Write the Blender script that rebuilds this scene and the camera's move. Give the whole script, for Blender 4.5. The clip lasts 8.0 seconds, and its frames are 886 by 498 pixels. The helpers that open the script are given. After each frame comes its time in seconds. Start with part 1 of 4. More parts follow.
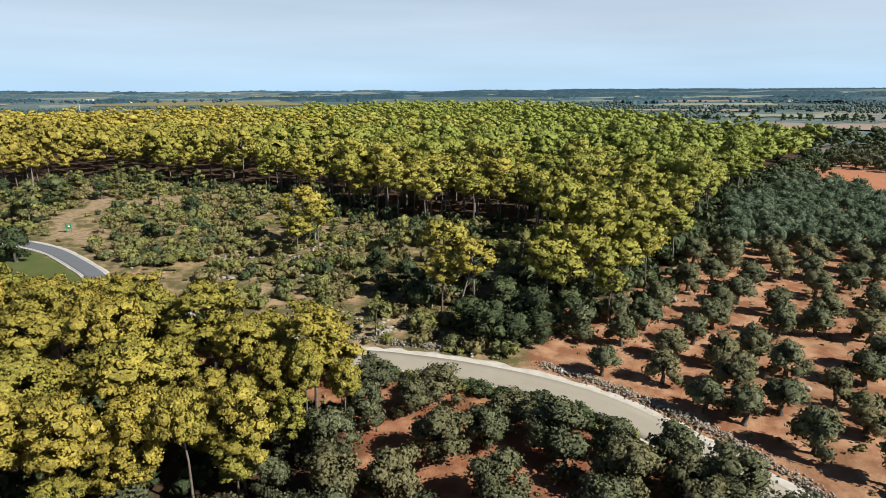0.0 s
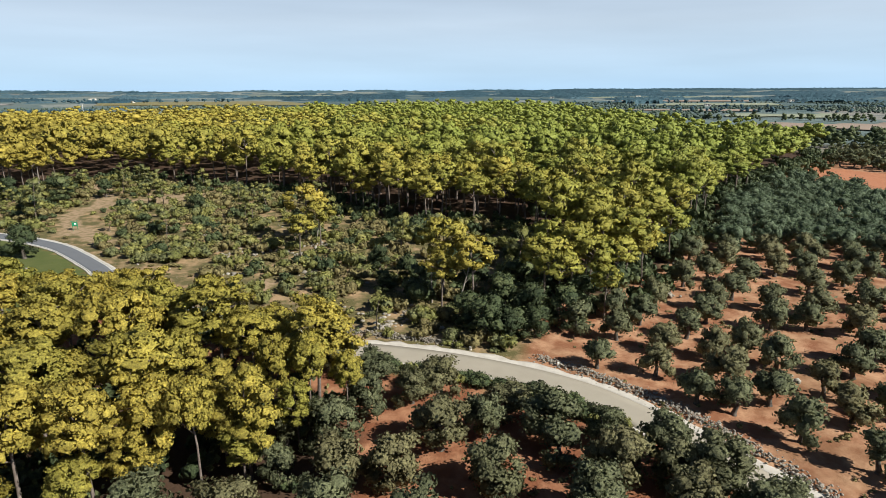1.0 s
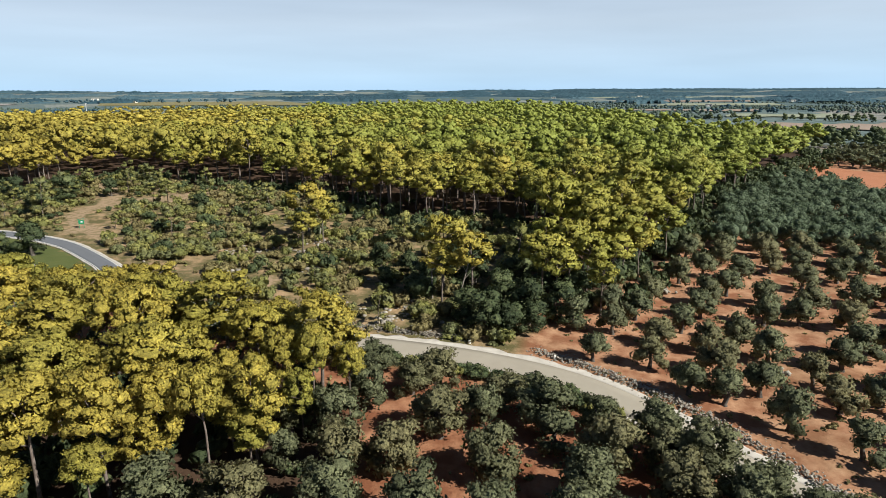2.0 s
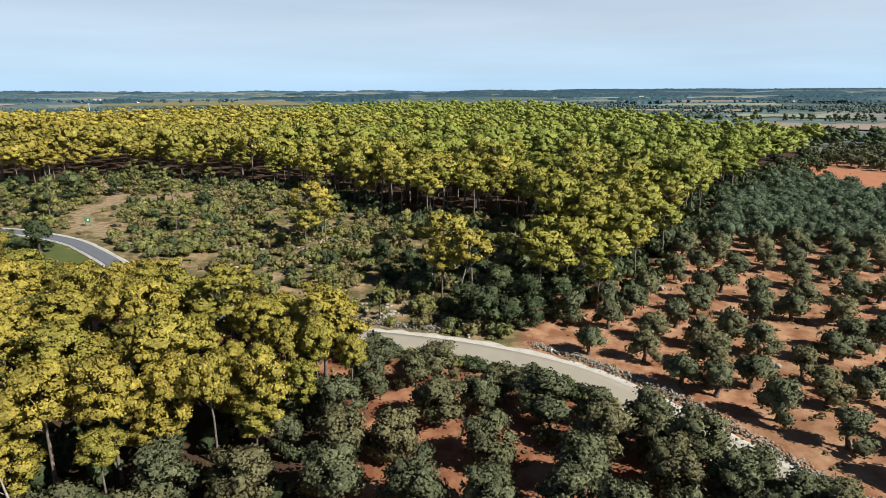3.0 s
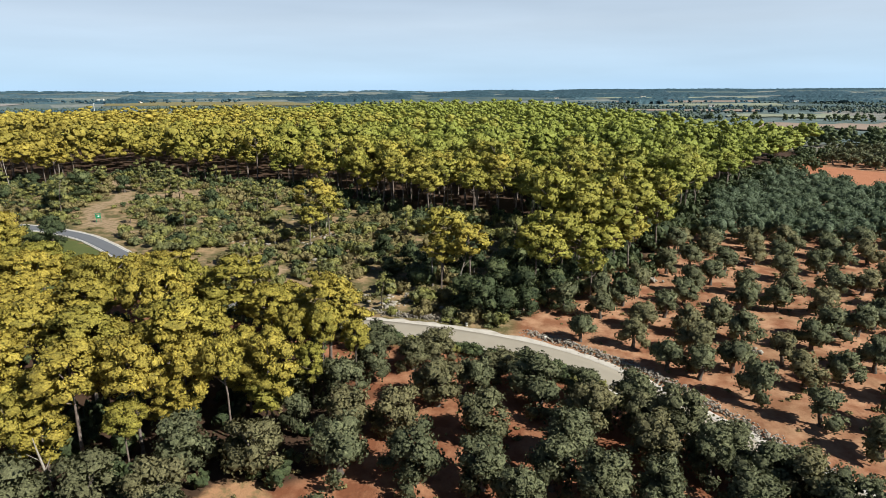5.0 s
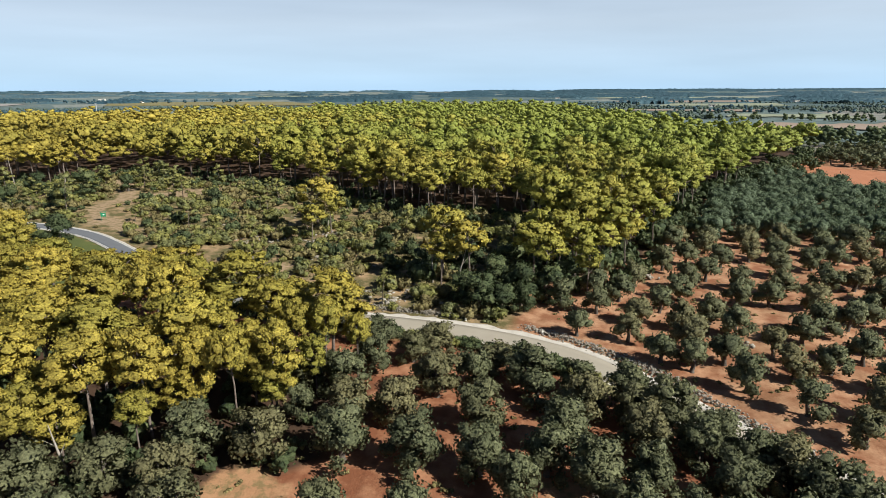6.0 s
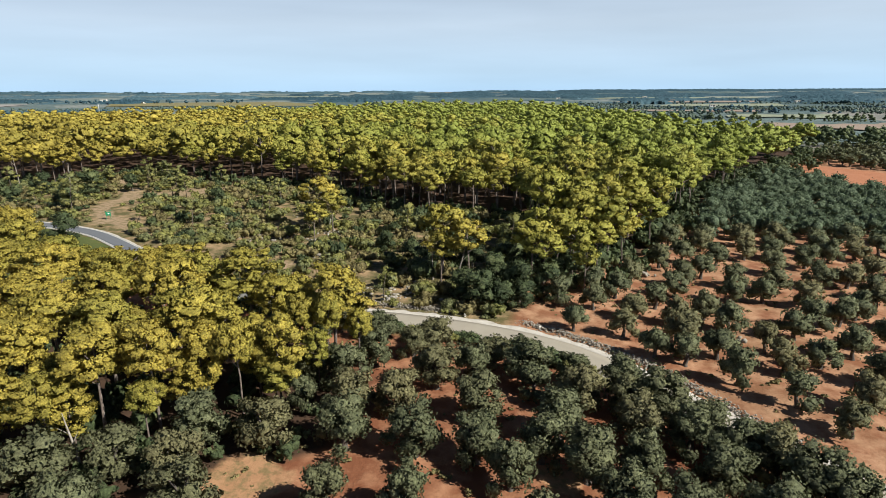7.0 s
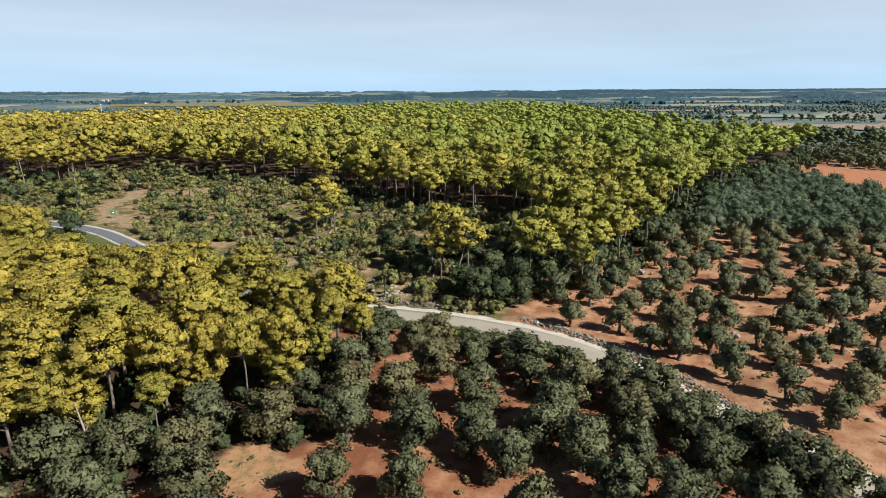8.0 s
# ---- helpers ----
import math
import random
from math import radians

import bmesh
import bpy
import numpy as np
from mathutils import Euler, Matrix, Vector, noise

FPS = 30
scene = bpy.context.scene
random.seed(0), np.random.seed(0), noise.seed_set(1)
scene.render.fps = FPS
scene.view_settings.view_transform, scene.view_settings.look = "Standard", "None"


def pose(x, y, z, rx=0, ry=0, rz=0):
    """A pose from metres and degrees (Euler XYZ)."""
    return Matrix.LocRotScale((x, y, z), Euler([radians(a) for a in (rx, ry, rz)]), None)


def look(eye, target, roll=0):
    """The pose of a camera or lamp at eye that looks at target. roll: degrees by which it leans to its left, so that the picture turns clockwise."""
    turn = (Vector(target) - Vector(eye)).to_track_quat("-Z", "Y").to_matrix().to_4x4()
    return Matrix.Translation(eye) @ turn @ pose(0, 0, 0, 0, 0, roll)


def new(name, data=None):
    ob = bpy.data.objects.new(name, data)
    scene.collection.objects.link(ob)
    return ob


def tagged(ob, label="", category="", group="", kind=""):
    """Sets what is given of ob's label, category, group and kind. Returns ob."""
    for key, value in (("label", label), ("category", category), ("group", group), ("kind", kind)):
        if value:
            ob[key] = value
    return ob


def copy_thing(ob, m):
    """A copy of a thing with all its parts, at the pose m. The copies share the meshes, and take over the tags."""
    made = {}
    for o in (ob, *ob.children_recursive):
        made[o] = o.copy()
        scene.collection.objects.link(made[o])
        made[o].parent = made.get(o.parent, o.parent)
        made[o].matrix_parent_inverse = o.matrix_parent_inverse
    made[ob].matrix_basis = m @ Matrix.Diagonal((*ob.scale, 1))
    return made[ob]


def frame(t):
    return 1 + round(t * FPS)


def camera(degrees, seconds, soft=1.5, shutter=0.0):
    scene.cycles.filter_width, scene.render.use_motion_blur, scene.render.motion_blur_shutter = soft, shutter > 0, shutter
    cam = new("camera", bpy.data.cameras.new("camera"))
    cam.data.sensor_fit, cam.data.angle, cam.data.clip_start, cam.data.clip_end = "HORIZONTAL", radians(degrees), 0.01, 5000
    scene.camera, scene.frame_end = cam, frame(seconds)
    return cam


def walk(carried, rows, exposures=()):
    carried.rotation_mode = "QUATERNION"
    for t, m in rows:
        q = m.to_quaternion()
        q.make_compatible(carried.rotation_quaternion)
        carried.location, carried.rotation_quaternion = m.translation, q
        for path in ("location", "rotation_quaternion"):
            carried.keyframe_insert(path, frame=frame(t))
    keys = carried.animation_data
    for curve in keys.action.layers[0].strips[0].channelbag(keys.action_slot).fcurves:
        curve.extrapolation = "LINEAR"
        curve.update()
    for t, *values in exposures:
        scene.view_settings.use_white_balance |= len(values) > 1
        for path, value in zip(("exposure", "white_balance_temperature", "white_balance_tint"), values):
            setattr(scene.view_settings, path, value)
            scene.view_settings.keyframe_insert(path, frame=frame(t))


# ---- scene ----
# ---------------------------------------------------------------- camera
cam = camera(74.0, 8.0, soft=0.85)
PATH = (
    (0.0, 0.000, 0.000, 25.000, 10.251, -15.167, 0.188),
    (1.0, 0.453, -1.466, 25.024, 10.395, -15.190, 0.170),
    (3.0, 1.340, -4.465, 25.024, 10.690, -15.160, 0.174),
    (4.5, 1.991, -6.723, 25.017, 10.830, -15.150, 0.175),
    (6.0, 2.629, -8.945, 25.037, 10.965, -15.150, 0.170),
    (7.0, 3.048, -10.385, 25.081, 11.050, -15.110, 0.190),
    (8.0, 3.463, -11.778, 25.160, 11.150, -15.105, 0.205),
)
walk(cam, [(t, pose(x, y, z, 90 + tilt, lean, turn)) for t, x, y, z, turn, tilt, lean in PATH],
     exposures=((0.0, 0.55, 6250, 7.0), (8.0, 0.55, 6250, 7.0)))

# ---------------------------------------------------------------- light
SUN_AZ, SUN_EL = radians(-17), radians(38)      # angle from +x, and height
to_sun = Vector((math.cos(SUN_AZ) * math.cos(SUN_EL), math.sin(SUN_AZ) * math.cos(SUN_EL), math.sin(SUN_EL)))
world = bpy.data.worlds.new("sky")
scene.world = world
world.use_nodes = True
sky = world.node_tree.nodes.new("ShaderNodeTexSky")
sky.sky_type, sky.sun_disc = "NISHITA", False
sky.sun_elevation, sky.sun_rotation = SUN_EL, math.pi / 2 - SUN_AZ
sky.altitude, sky.air_density, sky.dust_density, sky.ozone_density = 500, 0.6, 0.05, 1.5
world.node_tree.nodes["Background"].inputs[1].default_value = 0.050
wt = world.node_tree
way = wt.nodes.new("ShaderNodeTexCoord")
split = wt.nodes.new("ShaderNodeSeparateXYZ")
wt.links.new(way.outputs["Generated"], split.inputs[0])
haze = wt.nodes.new("ShaderNodeValToRGB")            # pale haze: bluish on the skyline, whiter above, thinning towards the zenith
much = wt.nodes.new("ShaderNodeValToRGB")            # how thick the haze is, by height
for node, stops in ((haze, ((0.0, (0.52, 0.74, 0.98)), (0.03, (0.60, 0.78, 0.97)), (0.10, (0.74, 0.84, 0.95)), (1.0, (0.60, 0.70, 0.86)))),
                    (much, ((0.0, (0.92,) * 3), (0.14, (0.65,) * 3), (0.40, (0.0,) * 3), (1.0, (0.0,) * 3)))):
    for at, c in stops[2:]:
        node.color_ramp.elements.new(0.5)
    for k, (at, c) in enumerate(stops):
        node.color_ramp.elements[k].position = at
    for k, (at, c) in enumerate(stops):
        node.color_ramp.elements[k].color = (*c, 1)
cloud = wt.nodes.new("ShaderNodeTexNoise")
cloud.inputs["Scale"].default_value, cloud.inputs["Detail"].default_value = 3.0, 5.0
stretch = wt.nodes.new("ShaderNodeMapping")
stretch.inputs["Scale"].default_value = (1.0, 1.0, 9.0)
wt.links.new(way.outputs["Generated"], stretch.inputs[0])
wt.links.new(stretch.outputs[0], cloud.inputs["Vector"])
level = wt.nodes.new("ShaderNodeMapRange")
level.inputs["To Min"].default_value, level.inputs["To Max"].default_value = 11.8, 15.4
wt.links.new(cloud.outputs["Fac"], level.inputs["Value"])
bright = wt.nodes.new("ShaderNodeVectorMath")
bright.operation = "SCALE"
wt.links.new(haze.outputs[0], bright.inputs[0])
wt.links.new(level.outputs[0], bright.inputs["Scale"])
blend = wt.nodes.new("ShaderNodeMix")
blend.data_type = "RGBA"
wt.links.new(split.outputs[2], haze.inputs[0])
wt.links.new(split.outputs[2], much.inputs[0])
wt.links.new(much.outputs[0], blend.inputs[0])
wt.links.new(sky.outputs[0], blend.inputs[6])
wt.links.new(bright.outputs[0], blend.inputs[7])
wt.links.new(blend.outputs[2], wt.nodes["Background"].inputs[0])
lamp = bpy.data.lights.new("sun", "SUN")
lamp.energy, lamp.angle, lamp.color = 5.0, radians(0.53), (1.0, 0.95, 0.86)
sun = new("sun", lamp)
sun.matrix_world = look(to_sun * 300, (0, 0, 0))


# ---------------------------------------------------------------- materials
class Mat:
    """A node material with short ways to add nodes."""

    def __init__(self, name, rough=0.8):
        self.m = bpy.data.materials.new(name)
        self.m.use_nodes = True
        self.t = self.m.node_tree
        self.b = self.t.nodes["Principled BSDF"]
        self.b.inputs["Roughness"].default_value = rough
        self.b.inputs["Specular IOR Level"].default_value = 0.25

    def put(self, kind, **sets):
        n = self.t.nodes.new("ShaderNode" + kind)
        for k, val in sets.items():
            n.inputs[k.replace("_", " ")].default_value = val
        return n

    def link(self, a, b):
        self.t.links.new(a, b)

    def where(self):
        return self.put("NewGeometry").outputs["Position"]

    def noise(self, scale, detail=4.0, rough=0.6, vec=None):
        n = self.put("TexNoise", Scale=scale, Detail=detail, Roughness=rough)
        self.link(vec or self.where(), n.inputs["Vector"])
        return n.outputs["Fac"]

    def ramp(self, fac, stops):
        n = self.put("ValToRGB")
        el = n.color_ramp.elements
        while len(el) < len(stops):
            el.new(0.5)
        for e, (at, c) in zip(el, stops):
            e.position, e.color = at, (*c, 1) if len(c) == 3 else c
        self.link(fac, n.inputs[0])
        return n.outputs[0]

    def mix(self, fac, a, b, how="MIX"):
        n = self.t.nodes.new("ShaderNodeMix")
        n.data_type, n.blend_type = "RGBA", how
        for sock, val in ((n.inputs[0], fac), (n.inputs[6], a), (n.inputs[7], b)):
            if isinstance(val, bpy.types.NodeSocket):
                self.link(val, sock)
            else:
                sock.default_value = val if isinstance(val, (int, float)) else (*val, 1)
        return n.outputs[2]

    def math(self, how, a, b=0.5, clamp=False):
        n = self.t.nodes.new("ShaderNodeMath")
        n.operation, n.use_clamp = how, clamp
        for sock, val in zip(n.inputs, (a, b)):
            if isinstance(val, bpy.types.NodeSocket):
                self.link(val, sock)
            else:
                sock.default_value = val
        return n.outputs[0]

    def attr(self, name):
        n = self.t.nodes.new("ShaderNodeAttribute")
        n.attribute_name = name
        return n.outputs["Fac"]

    def colour(self, c):
        if isinstance(c, bpy.types.NodeSocket):
            self.link(c, self.b.inputs["Base Color"])
        else:
            self.b.inputs["Base Color"].default_value = (*c, 1)

    def bump(self, height, dist=0.02, strength=0.6):
        n = self.put("Bump", Strength=strength, Distance=dist)
        self.link(height, n.inputs["Height"])
        self.link(n.outputs[0], self.b.inputs["Normal"])


def foliage(name, low, mid, high, stand=None, glow=0.25, grain=6.5, odd=None, other=None):
    """Leaves: each tuft and each plant varies; some light comes through."""
    m = Mat(name, 0.62)
    tuft = m.put("NewGeometry").outputs["Random Per Island"]
    plant = m.put("ObjectInfo").outputs["Random"]
    c = m.ramp(tuft, [(0.0, low), (0.5, mid), (1.0, high)])
    patch = m.ramp(m.noise(0.23, 2.0), [(0.3, (0, 0, 0)), (0.7, (1, 1, 1))])
    c = m.mix(m.math("MULTIPLY", m.math("ADD", plant, m.math("SUBTRACT", patch, 0.5)), 0.7, True), c, low)
    if odd:
        # some plants are off-colour
        c = m.mix(m.math("MULTIPLY", m.math("SUBTRACT", m.put("ObjectInfo").outputs["Random"], 0.55), 1.8, True), c, m.mix(0.7, c, odd))
    if other:
        # from bush to bush another green
        c = m.mix(m.ramp(m.noise(0.42, 1.0), [(0.48, (0, 0, 0)), (0.64, (0.85, 0.85, 0.85))]), c, other)
    if stand:
        # the stand turns from yellowish to greener across the wood
        sep = m.put("SeparateXYZ")
        m.link(m.where(), sep.inputs[0])
        n = m.noise(0.02, 3.0)
        u = m.math("ADD", m.math("MULTIPLY", sep.outputs[0], 0.006), m.math("MULTIPLY", sep.outputs[1], 0.0045))
        u = m.math("ADD", u, m.math("SUBTRACT", n, 0.40))
        own = m.math("ADD", m.math("SUBTRACT", plant, 0.5), m.math("MULTIPLY", m.math("SUBTRACT", m.noise(0.08, 1.0), 0.5), 1.6))
        u = m.math("ADD", u, m.math("MULTIPLY", own, 0.38))
        c = m.mix(m.math("MULTIPLY", u, 1.0, True), c, m.mix(0.8, c, stand))
    fine = m.noise(grain, 4.0, 0.75)
    c = m.mix(1.0, c, m.ramp(fine, [(0.40, (0.74,) * 3), (0.60, (1.48,) * 3)]), "MULTIPLY")
    c = m.mix(1.0, c, m.ramp(m.noise(1.7, 3.0), [(0.35, (0.84,) * 3), (0.65, (1.42,) * 3)]), "MULTIPLY")
    m.colour(c)
    m.bump(fine, 0.16, 0.85)
    tr = m.put("BsdfTranslucent")
    m.link(c, tr.inputs["Color"])
    mx = m.put("MixShader", Fac=glow)
    m.link(m.b.outputs[0], mx.inputs[1])
    m.link(tr.outputs[0], mx.inputs[2])
    m.link(mx.outputs[0], m.t.nodes["Material Output"].inputs[0])
    return m.m


pine_leaf = foliage("pine_needles", (0.212, 0.172, 0.032), (0.312, 0.246, 0.042), (0.386, 0.298, 0.053), stand=(0.176, 0.216, 0.040), glow=0.14)
olive_leaf = foliage("olive_leaves", (0.078, 0.086, 0.043), (0.122, 0.130, 0.064), (0.174, 0.178, 0.092), glow=0.25, odd=(0.235, 0.195, 0.090))
young_leaf = foliage("young_grove_leaves", (0.085, 0.112, 0.064), (0.128, 0.164, 0.092), (0.175, 0.212, 0.120), glow=0.4)
oak_leaf = foliage("evergreen_oak_leaves", (0.036, 0.050, 0.021), (0.068, 0.086, 0.034), (0.120, 0.134, 0.054), glow=0.15)
shrub_leaf = foliage("scrub_leaves", (0.124, 0.130, 0.038), (0.218, 0.208, 0.060), (0.320, 0.288, 0.092), glow=0.25, other=(0.150, 0.158, 0.072))
dry_leaf = foliage("dry_scrub_leaves", (0.118, 0.098, 0.040), (0.200, 0.168, 0.068), (0.285, 0.240, 0.104), glow=0.15)
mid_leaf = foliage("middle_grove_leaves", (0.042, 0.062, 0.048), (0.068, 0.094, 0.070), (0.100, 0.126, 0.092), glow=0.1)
# the blue of distance haze is painted into these far leaf colours
hazed_leaf = foliage("far_wood_leaves_hazed", (0.026, 0.056, 0.072), (0.046, 0.088, 0.106), (0.072, 0.120, 0.138), glow=0.1)


def bark(name, dark, light):
    m = Mat(name, 0.9)
    n = m.noise(3.0, 6.0)
    c = m.mix(m.noise(14.0, 3.0), m.ramp(n, [(0.3, dark), (0.7, light)]), (0.05, 0.04, 0.035))
    m.colour(m.mix(0.7, c, m.ramp(n, [(0.3, dark), (0.7, light)])))
    m.bump(m.noise(18.0, 5.0), 0.03, 0.8)
    return m.m


pine_bark = bark("pine_bark", (0.10, 0.075, 0.06), (0.27, 0.22, 0.185))
olive_bark = bark("olive_bark", (0.06, 0.05, 0.04), (0.17, 0.145, 0.12))
dead_bark = bark("dead_wood", (0.25, 0.21, 0.17), (0.48, 0.43, 0.37))


def make_ground():
    m = Mat("ground_soil", 0.95)
    big, mid, fine = m.noise(0.06, 4.0), m.noise(0.45, 5.0), m.noise(3.5, 6.0)
    red = m.mix(m.ramp(mid, [(0.40, (0, 0, 0)), (0.66, (1, 1, 1))]), (0.250, 0.103, 0.050), (0.520, 0.300, 0.172))
    red = m.mix(m.ramp(big, [(0.50, (0, 0, 0)), (0.70, (0.6, 0.6, 0.6))]), red, m.mix(mid, (0.105, 0.075, 0.034), (0.270, 0.185, 0.095)))
    red = m.mix(m.math("MULTIPLY", fine, 0.35), red, (0.20, 0.085, 0.045))
    heath = m.mix(fine, (0.075, 0.072, 0.026), (0.150, 0.120, 0.048))
    tan = m.mix(m.ramp(mid, [(0.44, (0, 0, 0)), (0.66, (1, 1, 1))]), heath, (0.370, 0.245, 0.135))
    tan = m.mix(m.ramp(fine, [(0.64, (0, 0, 0)), (0.72, (1, 1, 1))]), tan, (0.48, 0.42, 0.33))
    c = m.mix(m.attr("red"), tan, red)
    south = m.mix(m.ramp(mid, [(0.42, (0, 0, 0)), (0.70, (1, 1, 1))]), (0.215, 0.078, 0.036), (0.460, 0.232, 0.125))
    c = m.mix(m.attr("south"), c, m.mix(m.math("MULTIPLY", fine, 0.4), south, (0.14, 0.06, 0.032)))
    # needle litter below the pines, coloured darker to carry some of their shade
    shaded_litter = m.mix(mid, (0.040, 0.022, 0.013), (0.085, 0.048, 0.028))
    c = m.mix(m.attr("shaded_litter"), c, shaded_litter)
    sand = m.mix(mid, (0.27, 0.18, 0.105), (0.40, 0.285, 0.18))
    sand = m.mix(m.attr("red"), sand, m.mix(mid, (0.30, 0.145, 0.070), (0.46, 0.27, 0.145)))
    sand = m.mix(m.ramp(m.noise(1.1, 6.0, 0.7), [(0.46, (0, 0, 0)), (0.58, (0.75, 0.75, 0.75))]), sand, m.mix(fine, (0.130, 0.105, 0.042), (0.210, 0.165, 0.075)))
    edge = m.math("ADD", m.attr("bare"), m.math("MULTIPLY", m.math("SUBTRACT", mid, 0.5), 0.9))
    c = m.mix(m.ramp(edge, [(0.38, (0, 0, 0)), (0.58, (1, 1, 1))]), c, sand)
    plough = m.mix(mid, (0.33, 0.125, 0.060), (0.45, 0.20, 0.105))
    c = m.mix(m.attr("field"), c, plough)
    grass = m.mix(mid, (0.060, 0.085, 0.020), (0.125, 0.130, 0.040))
    c = m.mix(m.attr("grass"), c, grass)
    # far country: a patchwork of scrub, groves and stubble
    sc = m.put("VectorMath")
    sc.operation = "MULTIPLY"
    sc.inputs[1].default_value = (0.0042, 0.0020, 0)
    m.link(m.where(), sc.inputs[0])
    vor = m.put("TexVoronoi", Scale=1.0)
    m.link(sc.outputs[0], vor.inputs["Vector"])
    sep = m.put("SeparateColor")
    m.link(vor.outputs["Color"], sep.inputs[0])
    # distance haze is painted in: these plot colours lean blue-grey
    hazy_lots = m.ramp(sep.outputs[0], [(0.0, (0.090, 0.130, 0.128)), (0.30, (0.135, 0.175, 0.165)), (0.52, (0.185, 0.215, 0.195)),
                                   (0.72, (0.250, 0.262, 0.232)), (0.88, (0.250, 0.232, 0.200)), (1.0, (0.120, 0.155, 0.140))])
    hazy_lots.node.color_ramp.interpolation = "CONSTANT"
    far = m.mix(m.ramp(m.noise(0.018, 6.0, 0.7), [(0.44, (0, 0, 0)), (0.66, (0.55, 0.55, 0.55))]), hazy_lots, (0.040, 0.066, 0.064))
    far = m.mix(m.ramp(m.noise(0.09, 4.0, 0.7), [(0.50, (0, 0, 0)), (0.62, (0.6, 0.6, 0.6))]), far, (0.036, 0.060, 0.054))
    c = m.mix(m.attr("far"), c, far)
    m.colour(c)
    m.bump(m.math("ADD", m.math("MULTIPLY", mid, 1.5), fine), 0.10, 0.7)
    return m.m


ground_mat = make_ground()


def make_asphalt():
    m = Mat("worn_asphalt", 0.85)
    n, fine = m.noise(0.5, 4.0), m.noise(30.0, 4.0)
    grey = m.mix(n, (0.125, 0.132, 0.148), (0.165, 0.172, 0.188))
    dusty = m.mix(n, (0.330, 0.285, 0.220), (0.430, 0.380, 0.300))
    c = m.mix(m.attr("dust"), grey, dusty)
    m.colour(m.mix(m.math("MULTIPLY", fine, 0.3), c, (0.16, 0.15, 0.13)))
    m.bump(fine, 0.01, 0.5)
    return m.m


def plain(name, a, b, scale=2.0, rough=0.8, bump=0.0):
    m = Mat(name, rough)
    n = m.noise(scale, 5.0)
    m.colour(m.mix(n, a, b))
    if bump:
        m.bump(m.noise(scale * 4, 5.0), bump, 0.8)
    return m.m


def make_stone():
    m = Mat("limestone", 0.9)
    r = m.put("ObjectInfo").outputs["Random"]
    c = m.ramp(r, [(0.0, (0.25, 0.215, 0.17)), (0.5, (0.34, 0.30, 0.25)), (1.0, (0.46, 0.42, 0.36))])
    m.colour(m.mix(m.math("MULTIPLY", m.noise(5.0, 5.0), 0.6), c, (0.20, 0.18, 0.14)))
    m.bump(m.noise(12.0, 5.0), 0.04, 0.8)
    return m.m


asphalt = make_asphalt()
gravel = plain("pale_gravel_verge", (0.34, 0.30, 0.25), (0.68, 0.63, 0.55), 1.1, 0.95, 0.03)
line_paint = plain("worn_white_line", (0.42, 0.41, 0.38), (0.70, 0.69, 0.66), 3.0, 0.7)
stone = make_stone()
green_paint = plain("green_sign_paint", (0.010, 0.165, 0.075), (0.016, 0.210, 0.100), 3.0, 0.5)
white_paint = plain("white_paint", (0.70, 0.69, 0.66), (0.80, 0.79, 0.76), 2.0, 0.6)
steel = plain("galvanised_steel", (0.42, 0.43, 0.44), (0.55, 0.56, 0.57), 6.0, 0.45)
plaster = plain("weathered_plaster", (0.58, 0.54, 0.47), (0.76, 0.72, 0.65), 0.6, 0.9)
roof_mat = plain("pale_stone_roof", (0.42, 0.36, 0.29), (0.55, 0.48, 0.40), 0.6, 0.9)
dark_glass = plain("dark_window", (0.02, 0.025, 0.03), (0.03, 0.035, 0.04), 1.0, 0.15)
concrete = plain("pole_concrete", (0.48, 0.46, 0.43), (0.62, 0.60, 0.56), 1.5, 0.85)


# ---------------------------------------------------------------- land
def bell(x, y, cx, cy, rx, ry):
    return np.exp(-(((x - cx) / rx) ** 2 + ((y - cy) / ry) ** 2))


def step(a, b, x):
    k = np.clip((x - a) / (b - a), 0, 1)
    return k * k * (3 - 2 * k)


def land(x, y):
    """Height of the ground: a gentle rise to a wooded hill, then a plain with low hills on the skyline."""
    x, y = np.asarray(x, float), np.asarray(y, float)
    z = 4 * np.tanh((0.0115 * (y - 50) - 0.0146 * x) / 4) + 3.2 * bell(x, y, -70, 400, 150, 120)
    d = np.hypot(x, y)
    z = z * (1 - step(520, 920, d))
    a = np.arctan2(x, y)
    ridge = 15 + 2.5 * np.sin(a * 5.0 + 0.6) + 2 * np.sin(a * 13.0) + 1.5 * np.sin(a * 37.0) + 6 * step(0.1, 0.5, a)
    return z + ridge * step(3000, 4700, d)


def curve_points(ctrl, gap=0.8):
    """A smooth line through plan points, at even steps."""
    c = [np.array(p, float) for p in ctrl]
    c = [2 * c[0] - c[1], *c, 2 * c[-1] - c[-2]]
    out = []
    for p0, p1, p2, p3 in zip(c, c[1:], c[2:], c[3:]):
        n = max(2, int(np.linalg.norm(p2 - p1) / gap))
        for s in np.arange(n) / n:
            out.append(0.5 * (2 * p1 + (p2 - p0) * s + (2 * p0 - 5 * p1 + 4 * p2 - p3) * s ** 2 + (3 * p1 - p0 - 3 * p2 + p3) * s ** 3))
    out.append(c[-2])
    return np.array(out)


